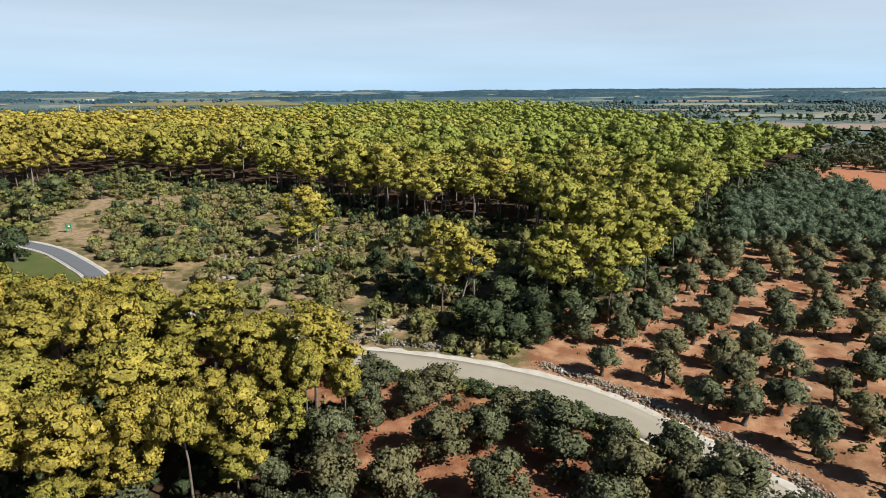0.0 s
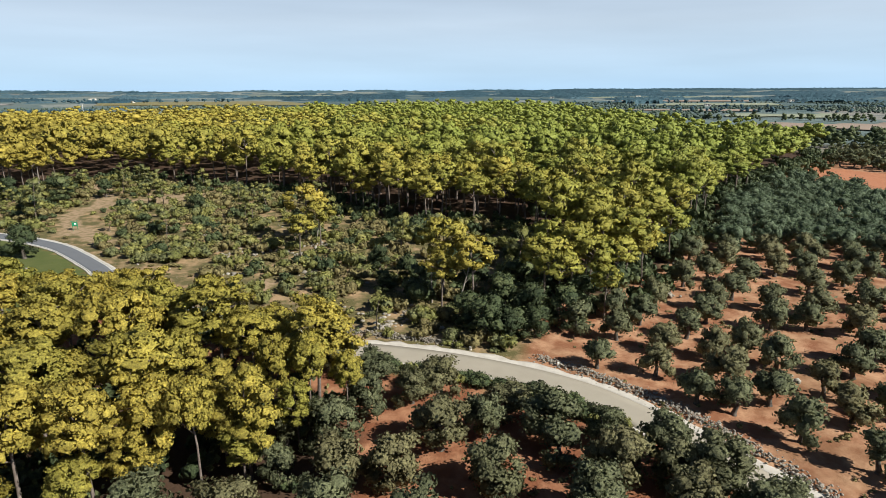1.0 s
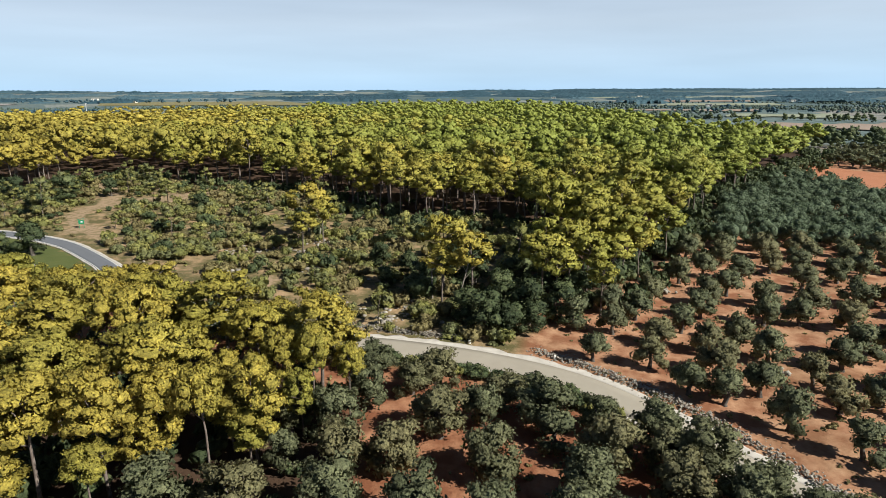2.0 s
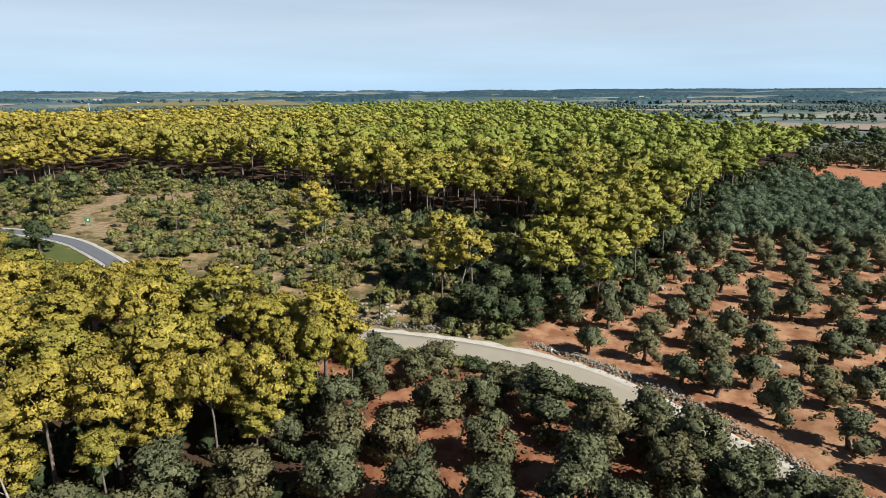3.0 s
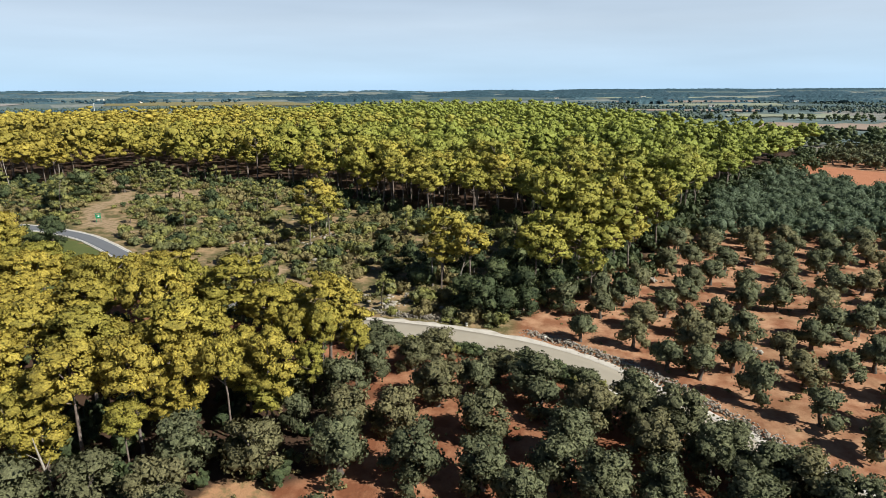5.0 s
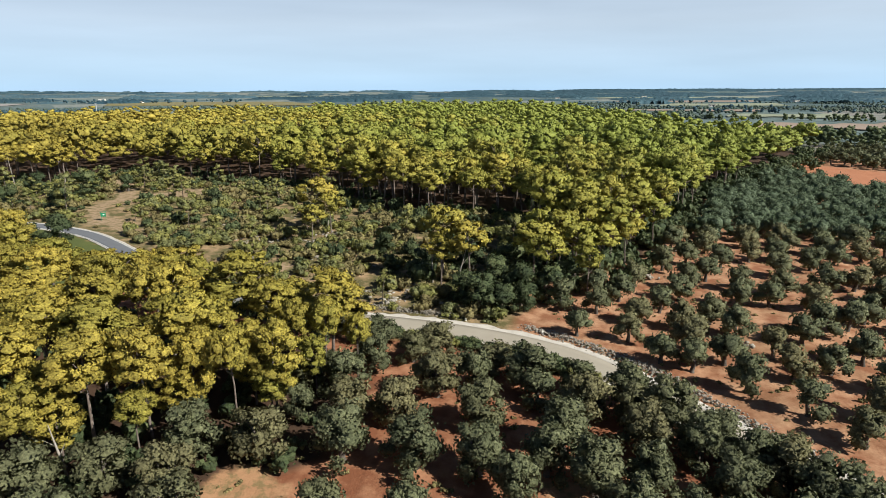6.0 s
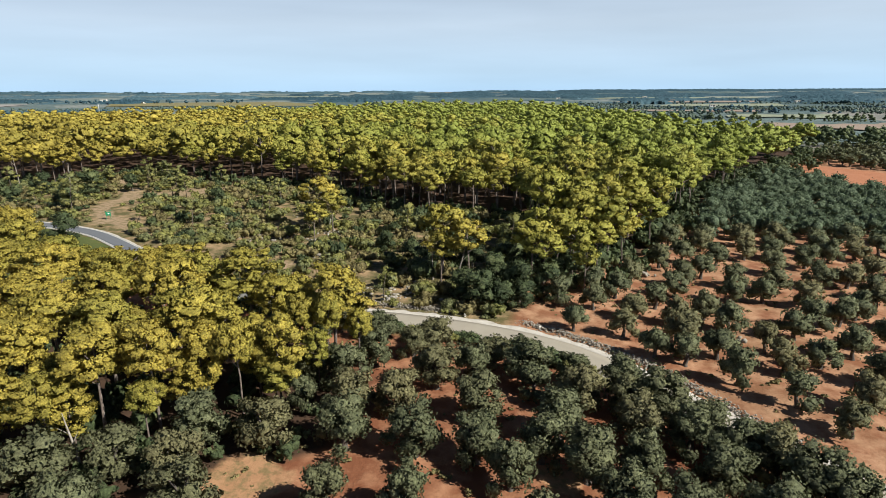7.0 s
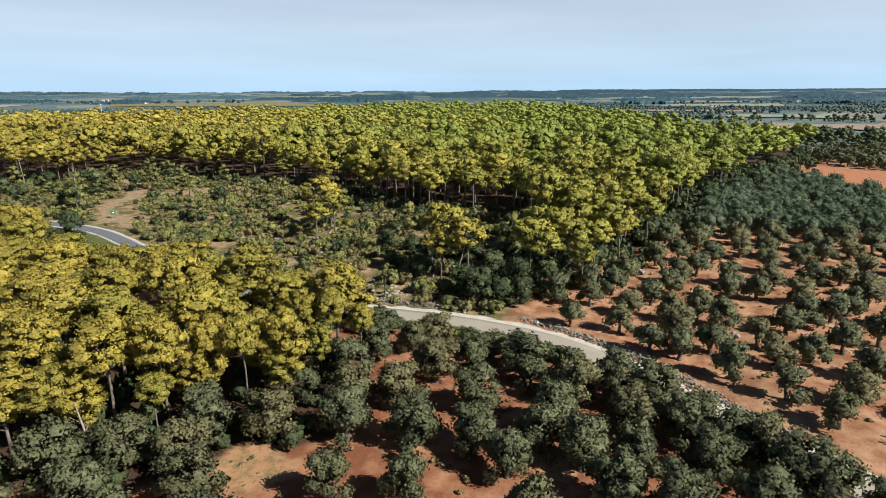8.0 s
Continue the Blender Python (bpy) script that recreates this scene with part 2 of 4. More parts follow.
ROAD = curve_points([(-190, 30), (-150, 55), (-118, 72), (-96, 77.8), (-86.6, 77.4), (-80, 75.9), (-73.3, 73.3), (-62.8, 67), (-58, 63.6), (-49, 58), (-36, 52.3),
                     (-22, 49.0), (-14, 48.8), (-7.4, 48.2), (-1, 46.8), (4, 44.8), (8, 41.8), (11.3, 38.4), (14.6, 34.9),
                     (18, 31.6), (24, 26), (34, 18), (50, 6), (80, -16)])
TRACK = curve_points([(-71, 79.5), (-77, 83.5), (-85, 89), (-91, 97), (-91, 106), (-86, 113), (-80, 118)])
SPUR = curve_points([(-91, 104), (-100, 116), (-109, 126)])
# edge of the pine wood, seen from above
WOOD = [(-260, 120), (-138, 114), (-119, 112), (-114, 135), (-98, 133), (-79, 127), (-59, 124), (-43, 114), (-23, 99), (-12, 104), (-3, 103), (1.5, 88),
        (0, 68), (8, 70.5), (15, 81), (26, 102.5), (36, 133), (57, 167), (80, 204), (100, 245), (78, 258), (60, 275), (42, 318),
        (15, 385), (-30, 425), (-110, 420), (-190, 370), (-290, 300), (-390, 225), (-420, 180)]


def inside(poly, x, y):
    x, y = np.asarray(x, float), np.asarray(y, float)
    r = np.zeros(x.shape, bool)
    for (x0, y0), (x1, y1) in zip(poly, poly[1:] + poly[:1]):
        cross = (y0 > y) != (y1 > y)
        with np.errstate(divide="ignore", invalid="ignore"):
            r ^= cross & (x < (x1 - x0) * (y - y0) / (y1 - y0) + x0)
    return r


def near_line(line, x, y):
    """Distance to a line of points, in blocks."""
    x, y = np.asarray(x, float), np.asarray(y, float)
    out = np.full(x.shape, 1e9)
    for px, py in line[::2]:
        np.minimum(out, (x - px) ** 2 + (y - py) ** 2, out)
    return np.sqrt(out)


def mesh_of(name, verts, faces, material, smooth=False, normals=None):
    me = bpy.data.meshes.new(name)
    verts = np.asarray(verts, np.float32)
    faces = np.asarray(faces, np.int32)
    n, k = faces.shape
    me.vertices.add(len(verts))
    me.vertices.foreach_set("co", verts.ravel())
    me.loops.add(n * k)
    me.loops.foreach_set("vertex_index", faces.ravel())
    me.polygons.add(n)
    me.polygons.foreach_set("loop_start", np.arange(0, n * k, k, dtype=np.int32))
    if smooth:
        me.polygons.foreach_set("use_smooth", np.ones(n, bool))
    me.update(calc_edges=True)
    me.validate()
    me.materials.append(material)
    if normals is not None:
        me.normals_split_custom_set_from_vertices(np.asarray(normals, np.float32).tolist())
    return me


def part(name, data, parent, label=""):
    ob = new(name, data)
    ob.parent = parent
    if label:
        tagged(ob, label)
    return ob


def bm_mesh(name, bm, material):
    me = bpy.data.meshes.new(name)
    bm.to_mesh(me)
    bm.free()
    me.materials.append(material)
    return me


def axis_steps(lo, hi, fine, far_lo, far_hi):
    a = list(np.arange(lo, hi + 0.01, fine))
    s = fine
    while a[-1] < far_hi:
        s *= 1.22
        a.append(min(a[-1] + s, far_hi))
    s = fine
    while a[0] > far_lo:
        s *= 1.22
        a.insert(0, max(a[0] - s, far_lo))
    return np.array(a)


def build_ground():
    xs = axis_steps(-135, 125, 1.4, -3400, 3400)
    ys = axis_steps(0, 225, 1.4, -1500, 4650)
    gx, gy = np.meshgrid(xs, ys)
    z = land(gx, gy)
    road = near_line(ROAD, gx, gy)
    lump = np.array([noise.noise((px * 0.22, py * 0.22, 0.0)) + 0.5 * noise.noise((px * 0.6, py * 0.6, 3.0)) for px, py in zip(gx.ravel(), gy.ravel())])
    off = step(3.0, 7.0, road)
    z = z + lump.reshape(gx.shape) * 0.16 * off * (np.hypot(gx, gy) < 400) - 0.05 * (road < 2.0)
    nx, ny = len(xs), len(ys)
    idx = np.arange(nx * ny).reshape(ny, nx)
    f = np.stack([idx[:-1, :-1], idx[:-1, 1:], idx[1:, 1:], idx[1:, :-1]], -1).reshape(-1, 4)
    me = mesh_of("ground", np.stack([gx.ravel(), gy.ravel(), z.ravel()], 1), f, ground_mat, True)
    wood = inside(WOOD, gx, gy)
    south = gy < np.interp(gx, ROAD[:, 0], ROAD[:, 1])
    grove = (gx > np.interp(gy, [50, 67, 70, 81, 103, 133, 168, 204, 260], [-2, 2, 8, 15, 26, 36, 57, 80, 110])) & ~wood
    pines = (bell(gx, gy, -36, 30, 24, 15) > 0.35) & south
    bare = np.zeros(gx.shape)
    for cx, cy, r in ((-82, 114, 6), (-76, 119, 5), (-90, 104, 3), (-108, 125, 5), (-95, 92, 3), (-80, 84, 3), (-36, 65, 2.4), (-16.7, 20.3, 3.2), (4.3, 24.8, 1.8)):
        bare = np.maximum(bare, bell(gx, gy, cx, cy, r, r))
    bare = np.maximum(bare, 1 - step(0.6, 2.6, near_line(TRACK, gx, gy)))
    bare = np.maximum(bare, 1 - step(0.5, 3.0, near_line(SPUR, gx, gy)))
    field = inside([(69, 190), (78, 176), (89, 158), (150, 112), (190, 150), (102, 190), (83, 211)], gx, gy)
    grass = south & (gx < -52) & (gx > -160) & (gy > 40)
    grass = grass | (south & (road < 2.9) & (gx < 8))
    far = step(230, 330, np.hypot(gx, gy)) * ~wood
    for key, val in (("red", grove | south), ("south", south & ~grass), ("shaded_litter", wood | pines), ("bare", bare), ("field", field), ("grass", grass), ("far", far)):
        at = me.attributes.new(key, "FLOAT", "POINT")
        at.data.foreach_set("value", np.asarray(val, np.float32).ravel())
    tagged(new("ground", me), "red and tan stony soil under groves, scrub and pines", "ground", kind="structure")


build_ground()


def ribbon(name, line, lo, hi, up, material, thick=0.12, ragged=0.0):
    """A strip along a plan line, from lo to hi metres across, draped on the land, with a real edge."""
    d = np.gradient(line, axis=0)
    d /= np.linalg.norm(d, axis=1)[:, None]
    nrm = np.stack([-d[:, 1], d[:, 0]], 1)
    cols = np.linspace(lo, hi, 5)
    v = []
    for k in cols:
        far_side = abs(k) == max(abs(lo), abs(hi))
        wob = np.array([noise.noise((q[0] * 0.8, q[1] * 0.8, k)) + 0.6 * noise.noise((q[0] * 2.3, q[1] * 2.3, k)) for q in line])[:, None]
        p = line + nrm * (k + ragged * far_side * wob * np.sign(k))
        v.append(np.stack([p[:, 0], p[:, 1], land(p[:, 0], p[:, 1]) + up], 1))
    v = [v[0] - (0, 0, thick), *v, v[-1] - (0, 0, thick)]
    n = len(line)
    idx = np.arange(n * len(v)).reshape(len(v), n)
    f = np.stack([idx[:-1, :-1], idx[:-1, 1:], idx[1:, 1:], idx[1:, :-1]], -1).reshape(-1, 4)
    return mesh_of(name, np.concatenate(v), f, material)


# the road is narrower past the clearing than along the grove
SPLIT = int(np.argmax(ROAD[:, 0] > -40))
WEST, EAST = ROAD[:SPLIT + 1], ROAD[SPLIT:]
for line, near, label in ((WEST, -0.45, "narrow bend of grey asphalt past the clearing"), (EAST, -1.1, "narrow winding country road of worn dusty asphalt")):
    road_mesh = ribbon("road", line, near, 2.2, 0.07, asphalt)
    at = road_mesh.attributes.new("dust", "FLOAT", "POINT")
    co = np.zeros(len(road_mesh.vertices) * 3, np.float32)
    road_mesh.vertices.foreach_get("co", co)
    at.data.foreach_set("value", step(-45, -22, co[0::3]).astype(np.float32))
    tagged(new("road", road_mesh), label, "road", kind="structure")
for line, lo, hi, rag in ((EAST, 2.2, 3.15, 0.55), (WEST, 2.2, 2.65, 0.2), (EAST, -1.35, -1.1, 0.12), (WEST, -0.70, -0.45, 0.12)):
    tagged(new("road_verge", ribbon("road_verge", line, lo, hi, 0.055, gravel, 0.12, rag)), "pale limestone gravel verge along the road", "verge", kind="structure")
for line, lo, hi in ((ROAD[ROAD[:, 0] < -24], 2.02, 2.16), (WEST, -0.40, -0.27)):
    tagged(new("road_marking", ribbon("road_marking", line, lo, hi, 0.076, line_paint, 0.004)), "worn white edge line on the asphalt", "road marking", kind="structure")


# ---------------------------------------------------------------- plants
def rng_of(seed):
    return np.random.default_rng(seed)


def unit(v):
    return v / np.linalg.norm(v, axis=-1, keepdims=True)


ICO = bmesh.new()
bmesh.ops.create_icosphere(ICO, subdivisions=1, radius=1)
ICO_V = np.array([v.co[:] for v in ICO.verts])
ICO_F = np.array([[v.index for v in f.verts] for f in ICO.faces])
ICO.free()


def clumps(r, blobs, tufts, size, core=0.82, spread=0.6, reach=1.10, soft=0.7, up=0.25, hub=None, dome=0.52):
    """A crown: for each blob (centre, radii) a rough core and many leaf tufts set round it. Gives points, triangles
    and normals, which lean towards those of the blob and of the whole crown (hub: its centre and radii), as a mass of
    needles or leaves shades."""
    vs, fs, ns, n = [], [], [], 0
    for c, rad in blobs:
        c, rad = np.array(c), np.array(rad)
        if core:
            k = ICO_V * (1 + r.uniform(-0.3, 0.25, (len(ICO_V), 1))) * rad * core + c
            vs.append(k)
            fs.append(ICO_F + n)
            ns.append(unit(ICO_V / rad))
            n += len(k)
        m = tufts
        if not m:
            continue
        d = unit(r.normal(size=(m, 3)) + (0, 0, up))
        p = c + d * rad * (0.78 + (reach - 0.78) * r.uniform(0, 1, (m, 1)) ** 1.5)
        out = unit(d / rad)
        nrm = unit(out + r.normal(scale=spread, size=(m, 3)))
        nrm = nrm * np.where((nrm * out).sum(1, keepdims=True) < 0, -1, 1)
        a = unit(np.cross(nrm, r.normal(size=(m, 3))))
        b = np.cross(nrm, a)
        s = size * r.uniform(0.6, 1.35, (m, 1))
        # a kinked tuft of two triangles
        q = np.stack([p - a * s * 0.55, p - b * s * 0.5 + nrm * s * 0.1, p + a * s * 0.6, p + b * s * 0.45 + nrm * s * 0.2], 1).reshape(-1, 3)
        i = np.arange(m)[:, None] * 4 + n
        vs.append(q)
        fs.append(np.concatenate([i + (0, 1, 2), i + (0, 2, 3)]))
        ns.append(np.repeat(unit(out * soft + nrm * (1 - soft)), 4, axis=0))
        n += m * 4
    v, n = np.concatenate(vs), np.concatenate(ns)
    if hub:
        n = unit(n * (1 - dome) + unit((v - hub[0]) / np.array(hub[1]) ** 2) * dome)
    return v, np.concatenate(fs), n


def tube(path, radii, sides=7):
    """A tapered, bent limb along points."""
    path = np.array(path, float)
    vs, fs = [], []
    ang = np.arange(sides) / sides * 2 * math.pi
    for k, (p, rad) in enumerate(zip(path, radii)):
        d = unit(path[min(k + 1, len(path) - 1)] - path[max(k - 1, 0)])
        a = unit(np.cross(d, (0.3, 1, 0.1)))
        b = np.cross(d, a)
        vs.append(p + rad * (np.cos(ang)[:, None] * a + np.sin(ang)[:, None] * b))
    for k in range(len(path) - 1):
        for j in range(sides):
            a, b = k * sides + j, k * sides + (j + 1) % sides
            fs += [(a, b, b + sides), (a, b + sides, a + sides)]
    return np.concatenate(vs), np.array(fs)


def joined(pieces):
    """Pieces (points, triangles, and normals where they have them) as one."""
    n, fs = 0, []
    for p in pieces:
        fs.append(p[1] + n)
        n += len(p[0])
    cols = [np.concatenate([p[k] for p in pieces]) for k in range(len(pieces[0])) if k != 1]
    return (cols[0], np.concatenate(fs), *cols[1:])


def to_size(v, wood, radius, top=None):
    """Scale a plant so that its crown has that radius and, where given, that top."""
    k = radius / np.percentile(np.hypot(v[:, 0], v[:, 1]), 96)
    h = top / np.percentile(v[:, 2], 99.5) if top else k
    for q in (v, wood):
        q *= (k, k, h)


def pine_shape(seed, high=9.5, wide=3.0, boughs=20, twigs=3, tufts=46, size=0.19, low=0.35, core=0.80, limbs=True, bough=0.33, reach=1.26):
    """A pine: leaning bare trunk, and a domed, broken crown: flat boughs in rough tiers, each with smaller sprays of needles
    on its rim, and gaps of shade between."""
    r = rng_of(seed)
    lean = r.uniform(-0.5, 0.5, 2)
    top = np.array([lean[0], lean[1], high * 0.88])
    mid = np.array([lean[0] * 0.3 + r.uniform(-.25, .25), lean[1] * 0.3 + r.uniform(-.25, .25), high * 0.45])
    wood = [tube([(0, 0, -0.3), (0.03, 0, 0.5), mid, mid * 0.45 + top * 0.55, top], (0.22, 0.17, 0.13, 0.09, 0.03) if high > 6 else (0.09, 0.07, 0.05, 0.03, 0.01))]
    lobes = r.uniform(0, 6.28, 3)
    half = high * (1 - low) / 2
    centre = np.array([lean[0] * 0.7, lean[1] * 0.7, high - half])
    bl = []
    for k in range(boughs):
        u = (k + 0.5) / boughs
        z = 1 - 1.75 * u ** 1.05                                  # top first, few below
        ang = k * 2.39996 + r.uniform(-0.6, 0.6)
        out = 1 + 0.20 * math.sin(2 * ang + lobes[0]) + 0.16 * math.sin(3 * ang + lobes[1]) + 0.12 * math.sin(5 * ang + 4 * z + lobes[2])
        ring = math.sqrt(max(0.0, 1 - z * z)) ** 0.8 * out * wide * r.uniform(0.58, 0.92)
        s = wide * bough * r.uniform(0.65, 1.35)
        c = centre + np.array([math.cos(ang) * ring, math.sin(ang) * ring, (z * 0.88 + r.uniform(-0.12, 0.12)) * half])
        bl.append((c, (s * r.uniform(0.85, 1.25), s * r.uniform(0.85, 1.25), s * r.uniform(0.42, 0.66))))
        for q in range(twigs):
            a, q = r.uniform(0, 6.28), s * r.uniform(0.35, 0.72)
            f = r.uniform(0.45, 1.05)
            bl.append((c + np.array([math.cos(a) * s * f, math.sin(a) * s * f, s * r.uniform(-0.10, 0.42)]), (q * r.uniform(0.8, 1.3), q * r.uniform(0.8, 1.3), q * r.uniform(0.5, 0.85))))
        if limbs and k % (boughs // 7) == 1:
            g0 = max(0.25, (c[2] - 1.2) / high)
            root = mid + (top - mid) * (g0 - 0.45) / 0.45 if g0 > 0.45 else mid * g0 / 0.45
            wood.append(tube([root, (root + c) / 2 + (0, 0, -0.15), c], (0.08, 0.055, 0.02), 5))
    wood, crown = joined(wood), clumps(r, bl, tufts, size, core=core, spread=0.6, up=0.40, soft=0.5, reach=reach, hub=(centre - (0, 0, half * 0.3), (wide, wide, half * 1.2)))
    to_size(crown[0], wood[0], wide, high)
    return wood, crown


def olive_shape(seed, high=3.6, wide=2.0, blobs=13, tufts=110, size=0.26, puff=0.34, low=0.30, ragged=1.10, limbs=True):
    """An olive tree: short gnarled forked trunk and a rounded, broken crown."""
    r = rng_of(seed)
    fork = np.array([r.uniform(-.2, .2), r.uniform(-.2, .2), high * 0.32])
    wood = [tube([(0, 0, -0.25), (0.06, 0.03, 0.15), fork * 0.6 + (0.08, -0.05, 0), fork], (0.34, 0.24, 0.19, 0.16), 8)]
    bl = []
    for k in range(blobs):
        ang = k * 2.4 + r.uniform(-.5, .5)
        u = (k + 0.5) / blobs
        lvl = r.uniform(0, 1)
        reach = wide * math.sqrt(u) * 0.78 * (1.05 - 0.5 * lvl)
        c = np.array([reach * math.cos(ang), reach * math.sin(ang), high * (low + (0.82 - low) * lvl)]) + r.normal(scale=0.1, size=3)
        rad = wide * puff * r.uniform(0.75, 1.25)
        bl.append((c, (rad, rad, rad * r.uniform(0.75, 0.95))))
        if limbs and k % 3 == 0:
            wood.append(tube([fork, (fork + c) / 2 + (0, 0, 0.1), c], (0.11, 0.07, 0.025), 5))
    wood, crown = joined(wood), clumps(r, bl, tufts, size, core=0.80, spread=0.8, reach=ragged, soft=0.55, hub=((0, 0, high * 0.4), (wide, wide, high * 0.5)))
    to_size(crown[0], wood[0], wide, high)
    return wood, crown


def bush_shape(seed, wide=1.0, high=1.1, blobs=6, tufts=60, size=0.20):
    r = rng_of(seed)
    bl = []
    for k in range(blobs):
        ang = k * 2.4 + r.uniform(-.6, .6)
        reach = wide * 0.62 * math.sqrt((k + 0.3) / blobs)
        rad = wide * r.uniform(0.34, 0.55)
        bl.append(((reach * math.cos(ang), reach * math.sin(ang), high * r.uniform(0.30, 0.62)), (rad, rad, rad * r.uniform(0.7, 1.1))))
    v, f, n = clumps(r, bl, tufts, size, spread=0.75, soft=0.55)
    v[:, 2] = np.maximum(v[:, 2], -0.15)
    return v, f, n


def tree(name, shape, wood_mat, leaf_mat, label, category, group):
    """A tree: an Empty at its foot with a trunk and a crown."""
    (wv, wf), (cv, cf, cn) = shape
    base = tagged(new(name), label, category, group)
    part("trunk", mesh_of("trunk", wv, wf, wood_mat, True), base)
    part("crown", mesh_of("crown", cv, cf, leaf_mat, True, cn), base)
    return base


def stand(x, y, scale=1.0, turn=0.0, tall=1.0, sink=0.0):
    return pose(x, y, float(land(x, y)) - sink, 0, 0, turn) @ Matrix.Diagonal((scale, scale, scale * tall, 1))


class Kinds:
    """Some variants of a plant; each use is one thing of its own."""

    def __init__(self, protos):
        self.protos, self.used = protos, [False] * len(protos)

    def at(self, k, m):
        k %= len(self.protos)
        if not self.used[k]:
            self.used[k] = True
            self.protos[k].matrix_basis = m
            return self.protos[k]
        return copy_thing(self.protos[k], m)


def undo(ob):
    return Matrix.Diagonal((1 / ob.scale[0], 1 / ob.scale[1], 1 / ob.scale[2], 1))


def place(kinds, k, m):
    k %= len(kinds.protos)
    return kinds.at(k, m @ undo(kinds.protos[k]) if kinds.used[k] else m)


rnd = random.Random(7)

# ---- pines before the road
PINE = "Aleppo pine with a bare grey trunk and yellow-green crown"


def pine_kinds(count, seed, group, low, bough, *spec):
    return Kinds([tree("pine_tree", pine_shape(seed + k, 9.5, 3.0, *spec, low=low, bough=bough), pine_bark, pine_leaf, PINE, "pine tree", group) for k in range(count)])


deep_pines = pine_kinds(4, 100, "pines before the road", 0.33, 0.24, 60, 1, 52, 0.22)
high_pines = pine_kinds(4, 110, "pines before the road", 0.57, 0.25, 46, 1, 58, 0.22)
# plan place, radius of the crown, its top, and whether it hangs low
NEAR_PINES = [(-28.9, 22.6, 2.7, 9.0, 0), (-25.6, 24.3, 2.5, 8.9, 0), (-25.3, 22.6, 1.5, 5.2, 0), (-26.0, 30.6, 3.2, 9.6, 0), (-26.9, 41.0, 3.4, 9.7, 1), (-37.6, 45.4, 2.5, 8.4, 0), (-31.0, 35.0, 2.9, 10.1, 0),
              (-35.6, 37.9, 2.4, 9.4, 0), (-39.0, 35.2, 2.9, 8.6, 0), (-40.2, 39.3, 3.0, 9.2, 0), (-52.0, 44.0, 3.0, 8.7, 0), (-38.6, 29.4, 3.0, 8.9, 0), (-32.4, 28.2, 2.9, 9.0, 0), (-23.6, 27.2, 2.1, 7.7, 1),
              (-20.6, 27.5, 1.9, 8.0, 0), (-18.2, 29.4, 2.3, 8.1, 1), (-22.2, 38.3, 2.3, 8.2, 0), (-17.3, 39.0, 3.1, 9.2, 1), (-19.3, 35.3, 1.6, 7.8, 1), (-16.8, 36.1, 1.8, 7.7, 0), (-14.0, 36.5, 1.3, 6.3, 0),
              (-30.2, 19.2, 2.0, 6.7, 0), (-33.0, 17.6, 2.6, 7.2, 1), (-46.0, 35.0, 3.0, 8.6, 0), (-47.8, 38.4, 2.9, 9.6, 0), (-37.0, 24.6, 2.9, 8.0, 0)]
NEAR_MORE = [(-32.4, 41.4, 2.5, 9.0, 1), (-36.0, 42.6, 2.3, 8.6, 0), (-44.2, 41.6, 2.8, 8.4, 0), (-46.4, 45.4, 2.6, 7.0, 0), (-57.0, 43.0, 2.8, 8.0, 0), (-55.5, 40.0, 3.0, 9.0, 0), (-43.0, 31.0, 2.9, 8.6, 0),
             (-34.6, 32.4, 2.0, 6.4, 1), (-33.4, 23.8, 2.0, 5.8, 0), (-22.8, 33.6, 2.1, 6.0, 1), (-22.4, 42.4, 2.4, 7.0, 1), (-27.0, 36.0, 2.2, 7.0, 1), (-51.0, 34.0, 3.0, 8.6, 0), (-42.0, 25.0, 3.0, 8.2, 0),
             (-41.6, 47.0, 2.2, 7.2, 0), (-38.0, 19.5, 2.8, 7.6, 1), (-50.0, 47.0, 2.2, 6.5, 0),
             (-65.3, 50.8, 2.9, 10.2, 0), (-61.0, 47.0, 2.8, 9.4, 0), (-68.6, 47.0, 3.0, 9.4, 0), (-18.4, 29.0, 1.9, 4.8, 1), (-23.8, 26.0, 1.7, 5.0, 1), (-29.6, 20.6, 2.0, 5.6, 1), (-20.8, 30.8, 1.8, 5.4, 1), (-16.6, 33.4, 1.5, 5.2, 1)]
for k, (x, y, w, top, hang) in enumerate(NEAR_PINES + NEAR_MORE):
    place(deep_pines if hang else high_pines, k, stand(x, y, w / 3.0, rnd.uniform(0, 360), top / 9.5 / (w / 3.0)))

# ---- the wood
wood_pines = pine_kinds(8, 200, "pines of the wood", 0.56, 0.30, 18, 1, 26, 0.38)
for k, (x, y, s, tall) in enumerate([(-11.7, 64.8, 1.05, 1.02), (-7.6, 61.5, 0.9, 1.06), (-11.2, 60.9, 0.8, 0.95), (-38.5, 86.5, 1.1, 0.9), (-34.8, 83.5, 0.9, 0.9), (-36.2, 78.5, 0.8, 0.85)]):
    place(wood_pines, k, stand(x, y, s, rnd.uniform(0, 360), tall))

# the corner of the wood towards the road
for k, (x, y, s) in enumerate([(1.9, 61.6, 0.85), (0.2, 64.0, 0.95), (5.5, 65.8, 0.9), (8.9, 69.5, 0.85), (0.6, 72.5, 0.95), (12.8, 75.6, 0.85), (18.2, 86.5, 0.9), (7.0, 62.0, 0.7), (3.4, 69.0, 1.0)]):
    place(wood_pines, k, stand(x, y, s, rnd.uniform(0, 360), 1.0))

